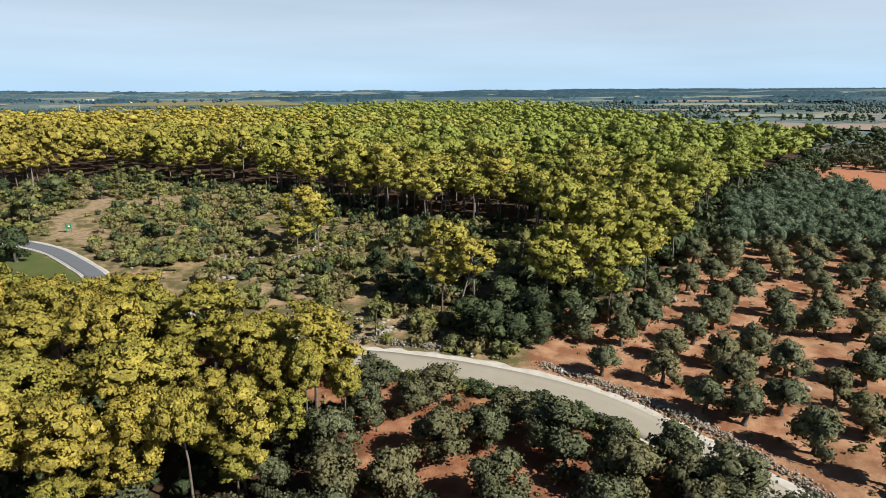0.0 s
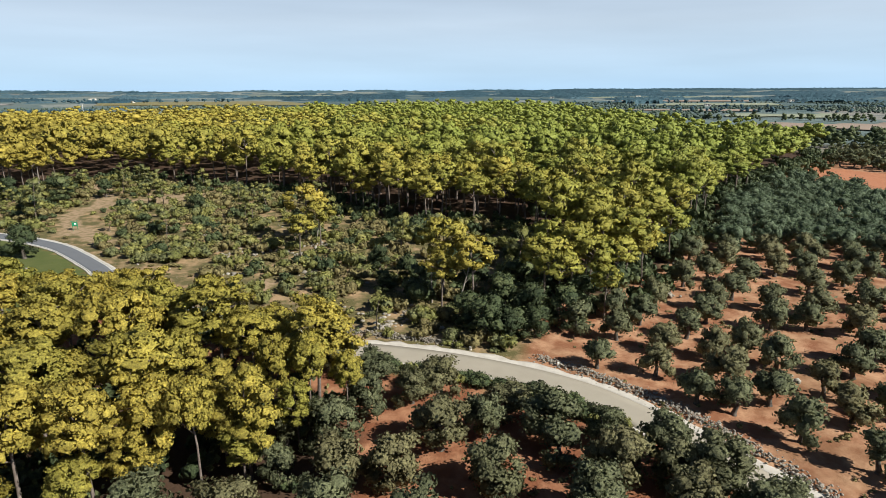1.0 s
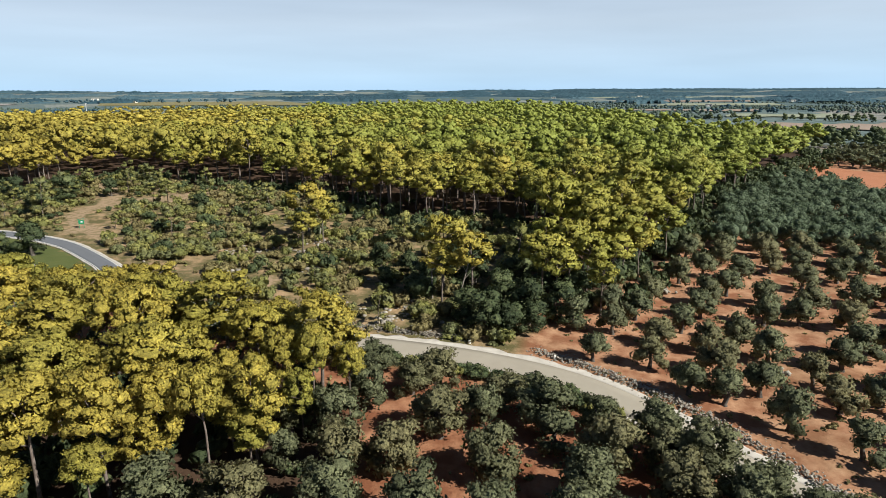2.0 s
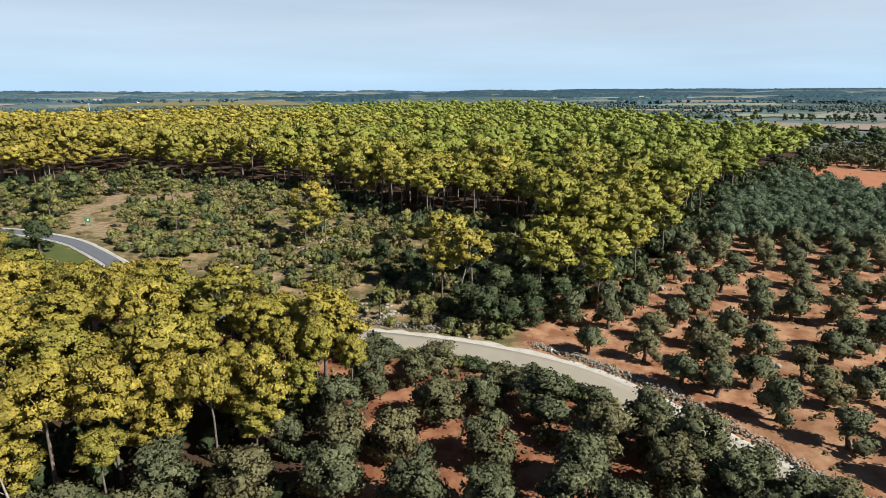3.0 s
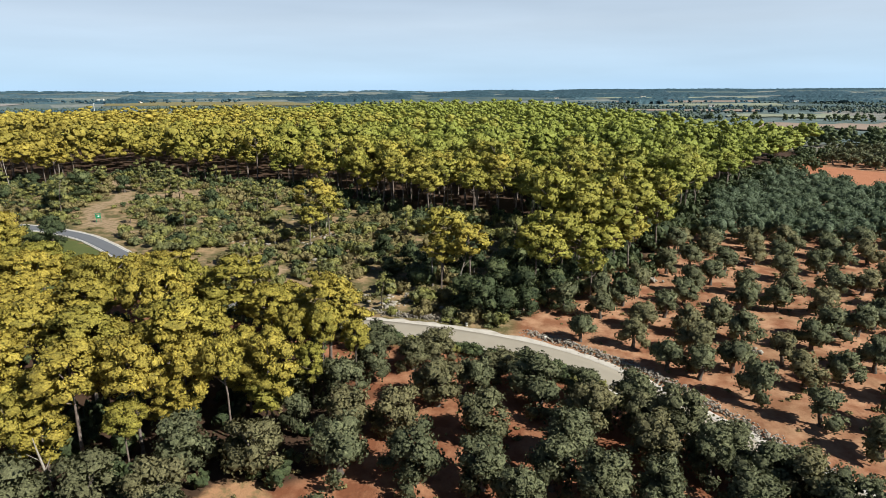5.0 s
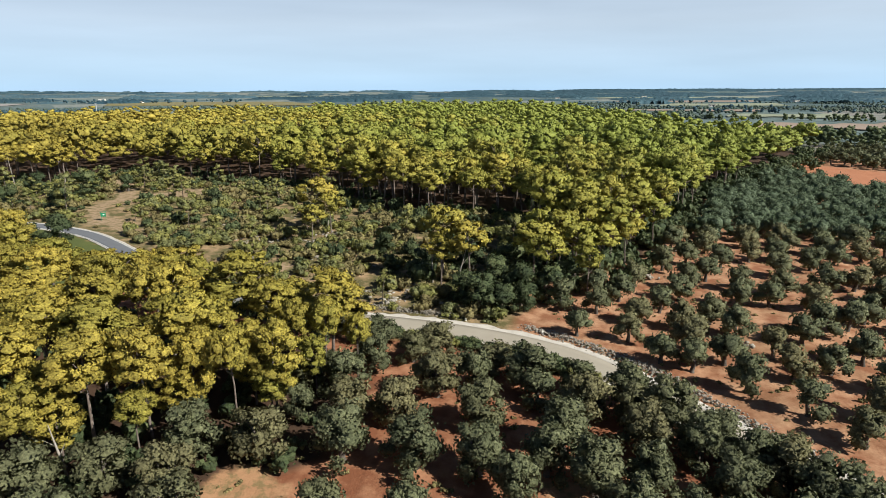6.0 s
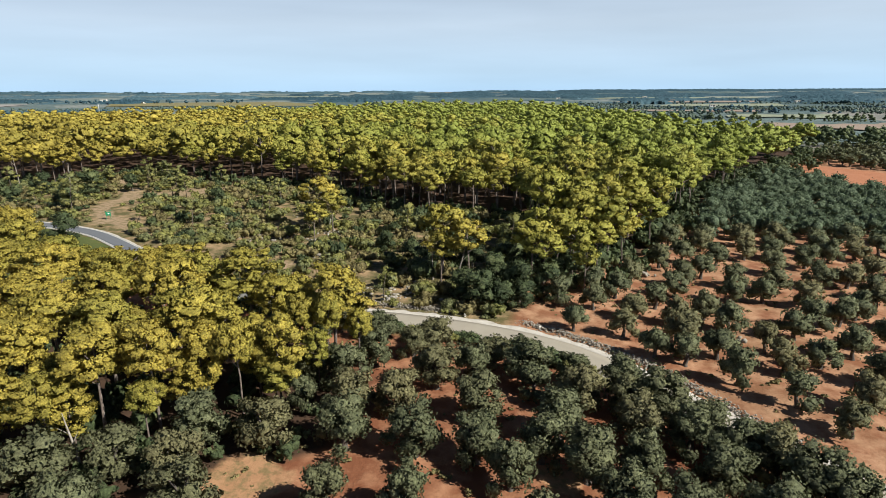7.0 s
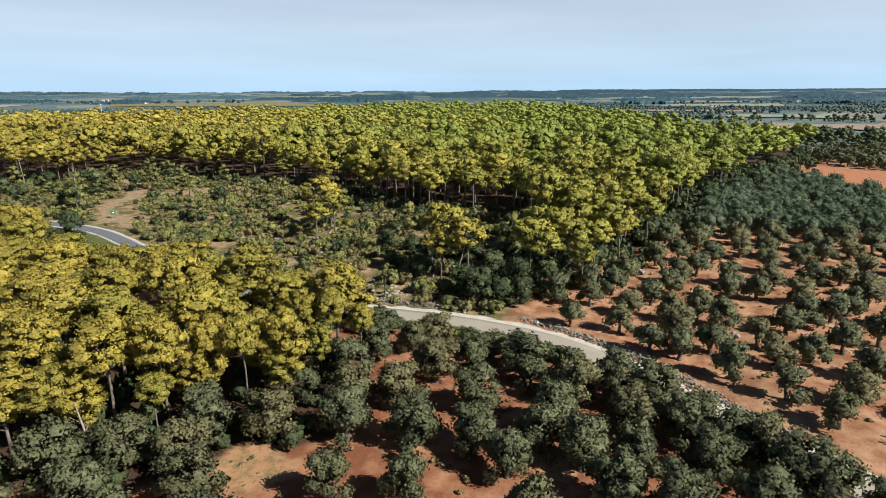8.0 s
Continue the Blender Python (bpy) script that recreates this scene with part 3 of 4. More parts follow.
spots = []
g = np.random.default_rng(11)
for gap, y0, y1 in ((4.7, 60, 215), (5.8, 215, 490)):
    for row in range(int((y1 - y0) / gap)):
        for col in range(int(600 / gap)):
            x = -470 + (col + 0.5 * (row % 2)) * gap + g.uniform(-1.7, 1.7)
            y = y0 + row * gap + g.uniform(-1.7, 1.7)
            spots.append((x, y, g.uniform(0.82, 1.34) * gap / 4.9, g.uniform(0, 360), g.uniform(0.76, 1.12) * (0.9 if gap > 5 and x < -40 else 1.0) / (gap / 4.9), g.integers(0, 8)))
spots = np.array(spots)
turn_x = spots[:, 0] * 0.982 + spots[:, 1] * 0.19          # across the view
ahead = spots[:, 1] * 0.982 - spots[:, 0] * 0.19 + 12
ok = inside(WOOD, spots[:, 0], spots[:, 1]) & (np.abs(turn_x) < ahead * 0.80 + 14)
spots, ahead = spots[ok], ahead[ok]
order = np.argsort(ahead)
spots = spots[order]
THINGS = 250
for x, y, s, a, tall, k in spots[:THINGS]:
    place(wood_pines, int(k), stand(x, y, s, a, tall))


def scatter(name, rows, shapes, material, label, category, soft=False):
    """Many far plants in one mesh."""
    pieces = []
    for x, y, s, a, tall, k in rows:
        v, f, *n = shapes[int(k) % len(shapes)]
        c, d = math.cos(radians(a)), math.sin(radians(a))
        turned = [np.stack([p[:, 0] * c - p[:, 1] * d, p[:, 0] * d + p[:, 1] * c, p[:, 2]], 1) for p in (v, *(n if soft else ()))]
        pieces.append((turned[0] * (s, s, s * tall) + (x, y, float(land(x, y))), f, *turned[1:]))
    v, f, *n = joined(pieces)
    return tagged(new(name, mesh_of(name, v, f, material, True, n[0] if n else None)), label, category, kind="stuff")


def far_pine(seed, puffs, tufts, size):
    return pine_shape(seed, 9.5, 3.0, puffs, 1, tufts, size, low=0.60, core=0.88, limbs=False, bough=0.42, reach=1.2)[1]


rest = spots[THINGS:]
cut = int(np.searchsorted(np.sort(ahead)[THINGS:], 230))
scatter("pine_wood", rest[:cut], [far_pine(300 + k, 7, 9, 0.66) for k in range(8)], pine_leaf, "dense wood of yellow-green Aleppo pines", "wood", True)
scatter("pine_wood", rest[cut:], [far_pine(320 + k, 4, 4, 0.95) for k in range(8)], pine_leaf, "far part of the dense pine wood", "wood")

# ---- olives
OLIVE = "old olive tree with a gnarled trunk and grey-green crown"
front = Kinds([tree("olive_tree", olive_shape(400 + k, 4.4, 2.1, 30, 100, 0.185, puff=0.25, low=0.18, ragged=1.35), olive_bark, olive_leaf, OLIVE, "olive tree", "olive trees before the road") for k in range(6)])
# plan place, width of the crown and height
FRONT_OLIVES = [(-21.6, 23.4, 4.2, 4.3), (-20.7, 19.2, 3.6, 4.0), (-16.8, 24.0, 4.1, 4.2), (-11.3, 25.2, 4.0, 4.2), (-14.3, 33.8, 3.9, 4.1), (-12.1, 29.7, 3.5, 3.9), (-13.1, 38.4, 3.3, 3.8), (-8.8, 30.5, 3.5, 3.9),
                (-6.1, 25.3, 4.1, 4.2), (-6.5, 35.1, 4.1, 4.2), (-8.3, 43.0, 4.0, 3.1), (-13.8, 43.8, 3.5, 3.1), (-10.0, 40.8, 3.0, 3.0), (-2.2, 31.1, 3.7, 4.0), (-1.6, 25.3, 3.6, 4.0), (-16.1, 29.0, 2.4, 3.3),
                (0.9, 23.0, 3.2, 3.8), (-17.6, 33.6, 2.4, 3.3), (-2.2, 41.0, 4.0, 2.6), (1.2, 38.3, 4.4, 3.9), (5.2, 37.9, 3.2, 3.3), (9.1, 36.4, 3.6, 4.0), (5.6, 33.4, 4.2, 4.3), (4.0, 29.4, 3.6, 4.0),
                (11.9, 33.4, 4.6, 4.5), (9.5, 33.6, 3.2, 3.8), (9.7, 29.9, 3.8, 4.1), (13.3, 29.4, 3.6, 4.0), (2.9, 26.2, 3.3, 3.8), (6.0, 24.8, 3.7, 4.0), (9.5, 25.2, 3.5, 3.9), (16.8, 28.6, 3.7, 3.9),
                (14.5, 25.4, 3.5, 3.9), (-10.1, 18.4, 3.0, 3.6), (-5.1, 18.9, 3.1, 3.7), (7.9, 21.4, 3.4, 3.9), (-28.6, 16.3, 4.6, 4.5), (-25.0, 18.9, 3.5, 3.9), (-18.3, 16.4, 4.0, 4.2)]
FRONT_MORE = [(-31.0, 12.6, 4.2, 4.3), (-24.0, 14.0, 3.9, 4.1), (-14.5, 12.0, 3.8, 4.1), (-5.0, 12.5, 4.0, 4.2), (3.0, 17.4, 3.8, 4.1), (11.6, 20.6, 3.7, 4.0), (16.6, 21.4, 3.8, 4.1), (19.6, 25.4, 3.8, 4.1),
              (20.4, 19.8, 3.8, 4.1), (14.8, 30.6, 3.8, 3.8), (18.2, 27.4, 3.9, 4.1), (21.2, 24.6, 3.9, 4.1), (27.5, 19.4, 4.0, 4.2), (-17.6, 44.2, 3.2, 3.8), (-3.6, 37.2, 3.0, 3.6), (4.0, 12.6, 4.0, 4.2),
              (11.0, 15.0, 4.0, 4.2), (23.6, 21.6, 3.8, 4.1), (25.0, 16.0, 4.0, 4.2)]
for k, (x, y, w, high) in enumerate(FRONT_OLIVES + FRONT_MORE):
    s = w / 4.1
    place(front, k, stand(x, y, s, rnd.uniform(0, 360), high / (4.4 * s)))

grove = Kinds([tree("olive_tree", olive_shape(420 + k, 3.6, 2.0, 14, 58, 0.25, puff=0.37, low=0.27, ragged=1.18), olive_bark, olive_leaf, OLIVE, "olive tree", "olive trees of the grove") for k in range(6)])
GROVE = [(10.7, 61.7, 3.7), (15.1, 58.8, 3.4), (5.5, 50.2, 2.9), (10.6, 49.9, 3.2), (20.0, 56.5, 3.5), (21.8, 53.2, 3.7), (13.2, 45.4, 3.4), (15.8, 44.2, 3.2), (19.1, 46.2, 3.5),
         (19.6, 41.2, 3.5), (28.2, 52.8, 3.5), (28.2, 46.2, 3.4), (24.7, 44.7, 3.4), (23.4, 38.2, 3.2), (19.8, 68.1, 3.4), (7.9, 57.2, 3.3), (28.4, 63.6, 3.7), (24.5, 62.8, 3.5),
         (34.4, 57.8, 3.7), (33.0, 62.7, 3.9), (33.1, 76.0, 3.9), (32.1, 48.9, 3.5)]
GROVE_MORE = [(18.1, 63.6, 3.6), (13.1, 67.3, 3.6), (7.8, 63.2, 3.6), (3.9, 58.2, 3.4), (23.0, 72.0, 3.7), (26.3, 68.9, 3.8), (31.0, 68.2, 3.8), (37.0, 60.0, 4.0), (40.5, 63.5, 4.0), (30.9, 55.8, 3.6),
              (26.4, 78.7, 3.8), (31.5, 83.0, 4.0), (35.5, 84.2, 4.0), (37.3, 71.0, 4.0), (41.0, 71.9, 4.0), (45.0, 74.5, 4.0), (21.7, 79.2, 3.7), (17.9, 75.6, 3.7), (39.0, 80.5, 4.0), (43.5, 84.1, 4.0),
              (48.3, 86.6, 4.1), (52.7, 89.5, 4.1), (36.6, 51.6, 3.9), (25.9, 34.4, 3.2), (29.0, 38.5, 3.6), (37.0, 44.0, 3.9), (16.5, 54.2, 3.0), (24.0, 48.6, 3.0)]
taken = []
for k, (x, y, w) in enumerate(GROVE + GROVE_MORE):
    s = w / 4.0
    place(grove, k, stand(x, y, s, rnd.uniform(0, 360), rnd.uniform(0.95, 1.1) / s ** 0.6))
    taken.append((x, y))
taken = np.array(taken)


def beside_wood(y):
    return float(np.interp(y, [50, 67, 70, 81, 103, 133, 168, 204, 260], [-2, 4, 10, 17, 28, 39, 60, 83, 112]))


far_olives, young, thing_count = [], [], 0
for row in range(44):
    for col in range(34):
        u, w = col * 5.6 + g.uniform(-0.9, 0.9), row * 5.4 + g.uniform(-0.9, 0.9)
        x, y = 2 + u * 0.95 + w * 0.25, 36 + w * 0.95 - u * 0.12
        dense = 92 < y < 178 and x < beside_wood(y) + 34
        if x < beside_wood(y) or np.hypot(taken[:, 0] - x, taken[:, 1] - y).min() < 4.2 or x > 14 + y * 0.72 or y > 250:
            continue
        if inside([(60, 178), (70, 158), (84, 134), (150, 92), (200, 150), (104, 193), (84, 214)], x, y) or near_line(ROAD, x, y) < 6:
            continue
        if y < 96 and thing_count < 110:
            thing_count += 1
            place(grove, thing_count, stand(x, y, g.uniform(0.85, 1.1), g.uniform(0, 360), g.uniform(0.9, 1.1)))
        else:
            (young if dense else far_olives).append((x, y, g.uniform(0.95, 1.25), g.uniform(0, 360), g.uniform(0.9, 1.15), g.integers(0, 6)))
            if dense:
                young.append((x + 2.7, y + 2.4, g.uniform(0.9, 1.2), g.uniform(0, 360), g.uniform(0.9, 1.2), g.integers(0, 6)))
scatter("olive_grove", far_olives, [olive_shape(440 + k, 3.5, 2.2, 8, 12, 0.6)[1] for k in range(6)], olive_leaf, "grey-green olive grove in rows on red soil", "grove")
scatter("young_grove", young, [olive_shape(450 + k, 3.4, 2.2, 8, 36, 0.27, puff=0.42, low=0.16, ragged=1.45)[1] for k in range(6)], young_leaf, "dense young grove of soft green trees beside the wood", "grove")
scatter("olive_trunks", far_olives, [olive_shape(440 + k, 3.5, 2.0, 3, 3, 0.5)[0] for k in range(6)], olive_bark, "dark trunks of the far olive grove", "trunks")

# ---- evergreen oaks at the wood's foot
oaks = Kinds([tree("evergreen_oak", olive_shape(460 + k, 4.8, 2.2, 24, 84, 0.19, puff=0.28, limbs=False, low=0.15, ragged=1.4), olive_bark, oak_leaf, "dark evergreen oak, dense down to the ground", "oak tree", "evergreen oaks by the road") for k in range(3)])
for k, (x, y, s) in enumerate([(-5.4, 54.4, 1.05), (-2.8, 54.6, 0.8), (-4.2, 61.0, 1.1), (-0.4, 56.0, 0.7), (-7.8, 57.4, 0.85), (2.6, 59.0, 1.0), (-1.0, 58.0, 1.1), (-8.6, 70.0, 1.0), (-3.0, 67.0, 1.1), (4.5, 64.5, 0.9), (-12.5, 71.0, 0.9), (-15.0, 66.5, 0.8), (-14.4, 62.6, 0.7), (-17.5, 70.5, 0.8), (-19.5, 66.0, 0.6), (-22.5, 74.0, 0.8)]):
    place(oaks, k, stand(x, y, s, rnd.uniform(0, 360)))

ROAD_OAKS = [(-22.5, 45.0, 0.75), (-26.0, 46.2, 0.8), (-29.5, 47.2, 0.75), (-33.0, 47.8, 0.8), (-37.0, 49.0, 0.85), (-41.0, 50.6, 0.8), (-45.5, 52.4, 0.8), (-75.0, 69.0, 1.1),
             (-78.5, 67.0, 0.8), (-88.0, 68.0, 0.8), (-92.0, 71.0, 0.8), (-96.5, 73.5, 1.1), (-101.0, 74.5, 1.1), (-68.2, 102.5, 0.8), (-102.2, 105.4, 1.2), (-106.0, 112.0, 1.0),
             (-97.0, 112.5, 0.9), (-113.0, 104.0, 1.1), (-118.0, 97.0, 1.0), (-100.0, 96.0, 0.9), (-108.0, 92.0, 0.8)]
for k, (x, y, s) in enumerate(ROAD_OAKS):
    place(oaks, k, stand(x, y, s, rnd.uniform(0, 360)))

# ---- scrub of the clearing
SCRUB = "low evergreen scrub bush on stony ground"


def bush_mesh(name, shape, mat):
    v, f, n = shape
    return mesh_of(name, v, f, mat, True, n)


def bush_kind(name, label, group, mat, seeds, wide, high, blobs, tufts, size):
    return Kinds([tagged(new(name, bush_mesh(name, bush_shape(s, wide, high, blobs, tufts, size), mat)), label, "bush", group) for s in seeds])


green_bush = bush_kind("bush", SCRUB, "scrub of the clearing", shrub_leaf, range(500, 505), 1.25, 1.5, 7, 52, 0.21)
dark_bush = bush_kind("bush", "dark green mastic bush on stony ground", "scrub of the clearing", oak_leaf, range(510, 515), 1.4, 1.9, 8, 52, 0.22)
dry_bush = bush_kind("bush", "dry brownish scrub bush on stony ground", "scrub of the clearing", dry_leaf, range(520, 524), 1.0, 0.9, 6, 46, 0.17)
young_pine = Kinds([tree("young_pine", pine_shape(530 + k, 4.2, 1.5, 10, 2, 18, 0.22, low=0.10), pine_bark, shrub_leaf, "young bushy pine in the clearing", "pine tree", "young pines of the clearing") for k in range(3)])

def in_clearing(x, y, off):
    across, deep = x * 0.982 + y * 0.19, y * 0.982 - x * 0.19 + 12
    if inside(WOOD, x, y) or abs(across) > deep * 0.8 + 8:
        return False
    if y < np.interp(x, ROAD[:, 0], ROAD[:, 1]) or near_line(ROAD, x, y) < 3.6 + off:
        return False
    if x > beside_wood(y) - 2:
        return False
    return not (near_line(TRACK, x, y) < 2.2 + off or near_line(SPUR, x, y) < 1.6 + off or math.hypot(x + 82, y - 114) < 4 + off or math.hypot(x + 76, y - 119) < 3 + off
                or math.hypot(x + 36, y - 65) < 1.6 + off or math.hypot(x + 16, y - 57.5) < 0.6 + off)


n_bush, low_rows, low = 0, [[], [], []], []
for _ in range(6000):
    x, y = g.uniform(-128, 4), g.uniform(50, 134)
    if not in_clearing(x, y, 0.8):
        continue
    thick = noise.noise((x * 0.07, y * 0.07, 5.0))
    if g.uniform(-0.6, 0.7) > thick + 0.09 or (low and min((x - a) ** 2 + (y - b) ** 2 for a, b in low) < 1.5 ** 2):
        continue
    low.append((x, y))
    r, s = g.uniform(), g.uniform(0.6, 1.6) ** 1.2
    k = 0 if r < 0.42 else 1 if r < 0.56 else 2 if r < 0.86 else 3
    if n_bush < 290 and (k == 3 or y < 100):
        place((green_bush, dark_bush, dry_bush, young_pine)[k], int(g.integers(0, 9)), stand(x, y, s, g.uniform(0, 360), g.uniform(0.8, 1.2)))
        n_bush += 1
    else:
        low_rows[min(k, 2)].append((x, y, s, g.uniform(0, 360), g.uniform(0.8, 1.2), g.integers(0, 5)))
for _ in range(1400):
    x, y = g.uniform(-128, 4), g.uniform(50, 134)
    if in_clearing(x, y, 0.0) and noise.noise((x * 0.12, y * 0.12, 9.0)) > -0.05:
        low_rows[0 if g.uniform() < 0.4 else 2].append((x, y, g.uniform(0.35, 0.7), g.uniform(0, 360), g.uniform(0.5, 0.9), g.integers(0, 5)))
for rows, mat, label in zip(low_rows, (shrub_leaf, oak_leaf, dry_leaf), ("low olive-green scrub between the bushes", "dark scrub at the wood's foot", "dry brown heath between the bushes")):
    scatter("scrub", rows, [bush_shape(540 + k, 1.2, 1.3, 4, 22, 0.27) for k in range(5)], mat, label, "scrub")

# ---- undergrowth inside the edge of the wood and among the front pines
under = []
edge_line = curve_points(WOOD[1:22], 1.0)
for x, y in edge_line:
    for _ in range(3 if x > 6 else 2):
        px, py = x + g.normal(scale=3.2), y + g.normal(scale=3.2)
        if inside(WOOD, px, py) or g.uniform() < 0.3:
            under.append((px, py, g.uniform(0.6, 1.4) * (1.35 if x > 6 else 1.0), g.uniform(0, 360), g.uniform(0.8, 1.5), g.integers(0, 5)))
for _ in range(230):
    px, py = g.uniform(-62, -14), g.uniform(12, 46)
    if bell(px, py, -32, 30, 26, 16) > 0.35 and near_line(ROAD, px, py) > 5:
        under.append((px, py, g.uniform(0.6, 1.4), g.uniform(0, 360), g.uniform(0.8, 1.3), g.integers(0, 5)))
floor = rng_of(57)
while len(under) < 950:
    px, py = floor.uniform(-150, 40), floor.uniform(66, 165)
    if inside(WOOD, px, py) and near_line(edge_line, px, py) < 16:
        under.append((px, py, floor.uniform(0.6, 1.2), floor.uniform(0, 360), floor.uniform(0.7, 1.3), floor.integers(0, 5)))
scatter("undergrowth", under, [bush_shape(560 + k, 1.2, 1.5, 4, 10, 0.40) for k in range(5)], oak_leaf, "dark evergreen undergrowth below the pines", "undergrowth")

# ---- low hedge on the near side of the road
for k in range(34):
    x, y = ROAD[int(np.argmin(np.abs(ROAD[:, 0] + 14 - k * 0.62)))] + (g.normal(scale=0.2) - 0.3, -2.7 + g.normal(scale=0.3))
    place(dark_bush if k % 3 else green_bush, k, stand(x, y, g.uniform(0.5, 0.85), g.uniform(0, 360), g.uniform(0.7, 1.0)))

# ---- dry weeds and tufts on the grove's soil
weeds = []
for _ in range(1500):
    x, y = g.uniform(-24, 46), g.uniform(12, 90)
    if near_line(ROAD, x, y) < 3.4 or inside(WOOD, x, y) or (y > np.interp(x, ROAD[:, 0], ROAD[:, 1]) and x < beside_wood(y)) or noise.noise((x * 0.2, y * 0.2, 2.0)) < 0.02:
        continue
    weeds.append((x, y, g.uniform(0.16, 0.42), g.uniform(0, 360), g.uniform(0.5, 1.0), g.integers(0, 5)))
scatter("weeds", weeds, [bush_shape(580 + k, 1.1, 0.9, 3, 6, 0.55) for k in range(5)], dry_leaf, "dry weeds on the red soil between the olive trees", "weeds")

# ---------------------------------------------------------------- things along the road
def box(bm, size, at, turn=0.0, bevel=0.0):
    made = bmesh.ops.create_cube(bm, size=1, matrix=Matrix.Translation(at) @ Matrix.Rotation(turn, 4, "Z") @ Matrix.Diagonal((*size, 1)))
    if bevel:
        edges = list({e for v in made["verts"] for e in v.link_edges})
        bmesh.ops.bevel(bm, geom=edges, offset=bevel, segments=1, affect="EDGES")


def stone_mesh(seed):
    r = rng_of(seed)
    v = ICO_V * (1, 0.75, 0.6) * (1 + r.uniform(-0.40, 0.25, (len(ICO_V), 1)))
    return mesh_of("stone", v, ICO_F, stone)


STONES = [stone_mesh(600 + k) for k in range(8)]


def rubble_wall(ctrl, label, count, width, height):
    """A low wall fallen to rubble: a heap of small stones, with single larger ones on it."""
    line = curve_points(ctrl, 0.3)
    mid = line[len(line) // 2]
    foot = float(land(*mid))
    base = tagged(new("dry_stone_wall"), label, "wall", "rubble walls along the road")
    base.location = (mid[0], mid[1], foot)
    r = rng_of(count)
    forms = [(ICO_V * (1, 0.75, 0.6) * (1 + r.uniform(-0.28, 0.2, (12, 1))), ICO_F) for _ in range(6)]
    pieces = []
    for k in range(int(len(line) * 14)):
        off = r.normal(scale=width, size=2)
        x, y = line[int(r.integers(0, len(line)))] + off
        v, f = forms[k % 6]
        a, s = r.uniform(0, 6.28), r.uniform(0.06, 0.15)
        up = height * math.exp(-(off @ off) / (2 * width * width)) * r.uniform(0.0, 1.0)
        q = np.stack([v[:, 0] * math.cos(a) - v[:, 1] * math.sin(a), v[:, 0] * math.sin(a) + v[:, 1] * math.cos(a), v[:, 2]], 1) * s
        pieces.append((q + (x - mid[0], y - mid[1], float(land(x, y)) - foot + up), f))
    part("rubble", mesh_of("rubble", *joined(pieces), stone), base, "heaped small limestone rubble")
    for k in range(count):
        x, y = line[int(r.integers(0, len(line)))] + r.normal(scale=width * 0.6, size=2)
        ob = part("stone", STONES[k % 8], base)
        s = r.uniform(0.08, 0.17)
        ob.matrix_basis = pose(x - mid[0], y - mid[1], float(land(x, y)) - foot + height * r.uniform(0.2, 0.9), *r.uniform(-40, 40, 2), r.uniform(0, 360)) @ Matrix.Scale(s, 4)


rubble_wall([(-24, 53.8), (-20.8, 53.5), (-14.9, 53.0), (-10.1, 52.8), (-6.8, 52.6)], "collapsed dry-stone wall of pale limestone rubble by the verge", 240, 0.26, 0.5)
rubble_wall([(0.2, 51.2), (5.0, 48.8), (8.6, 46.4), (12.2, 43.5), (15.2, 40.2), (17.6, 37.2), (19.6, 34.4), (22, 32)], "low dry-stone wall of pale limestone along the grove", 290, 0.52, 0.34)


def stone_heap(x, y, count, wide):
    base = tagged(new("stone_heap"), "heap of pale cleared limestone at the grove's edge", "stones", "stone heaps")
    base.matrix_basis = stand(x, y)
    r = rng_of(int(abs(x * 7) + y))
    for k in range(count):
        ob = part("stone", STONES[k % 8], base)
        px, py = r.normal(scale=wide, size=2)
        s = r.uniform(0.14, 0.42)
        ob.matrix_basis = pose(px, py, s * 0.3 + 0.5 * math.exp(-(px * px + py * py)) * r.uniform(0, 1), *r.uniform(-30, 30, 2), r.uniform(0, 360)) @ Matrix.Scale(s, 4)


for x, y, n, w in ((8.6, 68.0, 26, 1.0), (19.9, 88.2, 20, 0.9), (25.6, 102.6, 18, 0.9), (15.3, 72.3, 12, 0.7), (22.3, 50.7, 8, 0.5), (-14.0, 59.5, 22, 1.4), (-35.0, 84.0, 18, 1.2), (-50.0, 80.0, 16, 1.2)):
    stone_heap(x, y, n, w)


def marker_stone(x, y, turn):
    """A squared, round-topped stone set upright by the road."""
    bm = bmesh.new()
    box(bm, (0.26, 0.18, 0.45), (0, 0, 0.17), 0.0, 0.04)
    ob = tagged(new("marker_stone", bm_mesh("marker_stone", bm, plaster)), "small whitewashed marker stone beside the road", "marker", "marker stones")
    ob.matrix_basis = stand(x, y, 1, turn)


for k in range(190):
    x, y = (g.uniform(-75, 0), g.uniform(56, 112)) if k < 120 else (g.normal(-16, 4.5), g.normal(57.5, 1.8))
    if inside(WOOD, x, y) or near_line(ROAD, x, y) < 4.5:
        continue
    s = float(g.uniform(0.12, 0.4))
    ob = tagged(new("rock", STONES[k % 8]), "pale limestone rock lying among the scrub", "rock", "rocks of the clearing")
    ob.matrix_basis = pose(x, y, float(land(x, y)) + s * 0.2, 0, 0, g.uniform(0, 360)) @ Matrix.Diagonal((s, s * g.uniform(0.7, 1.4), s * 0.8, 1))


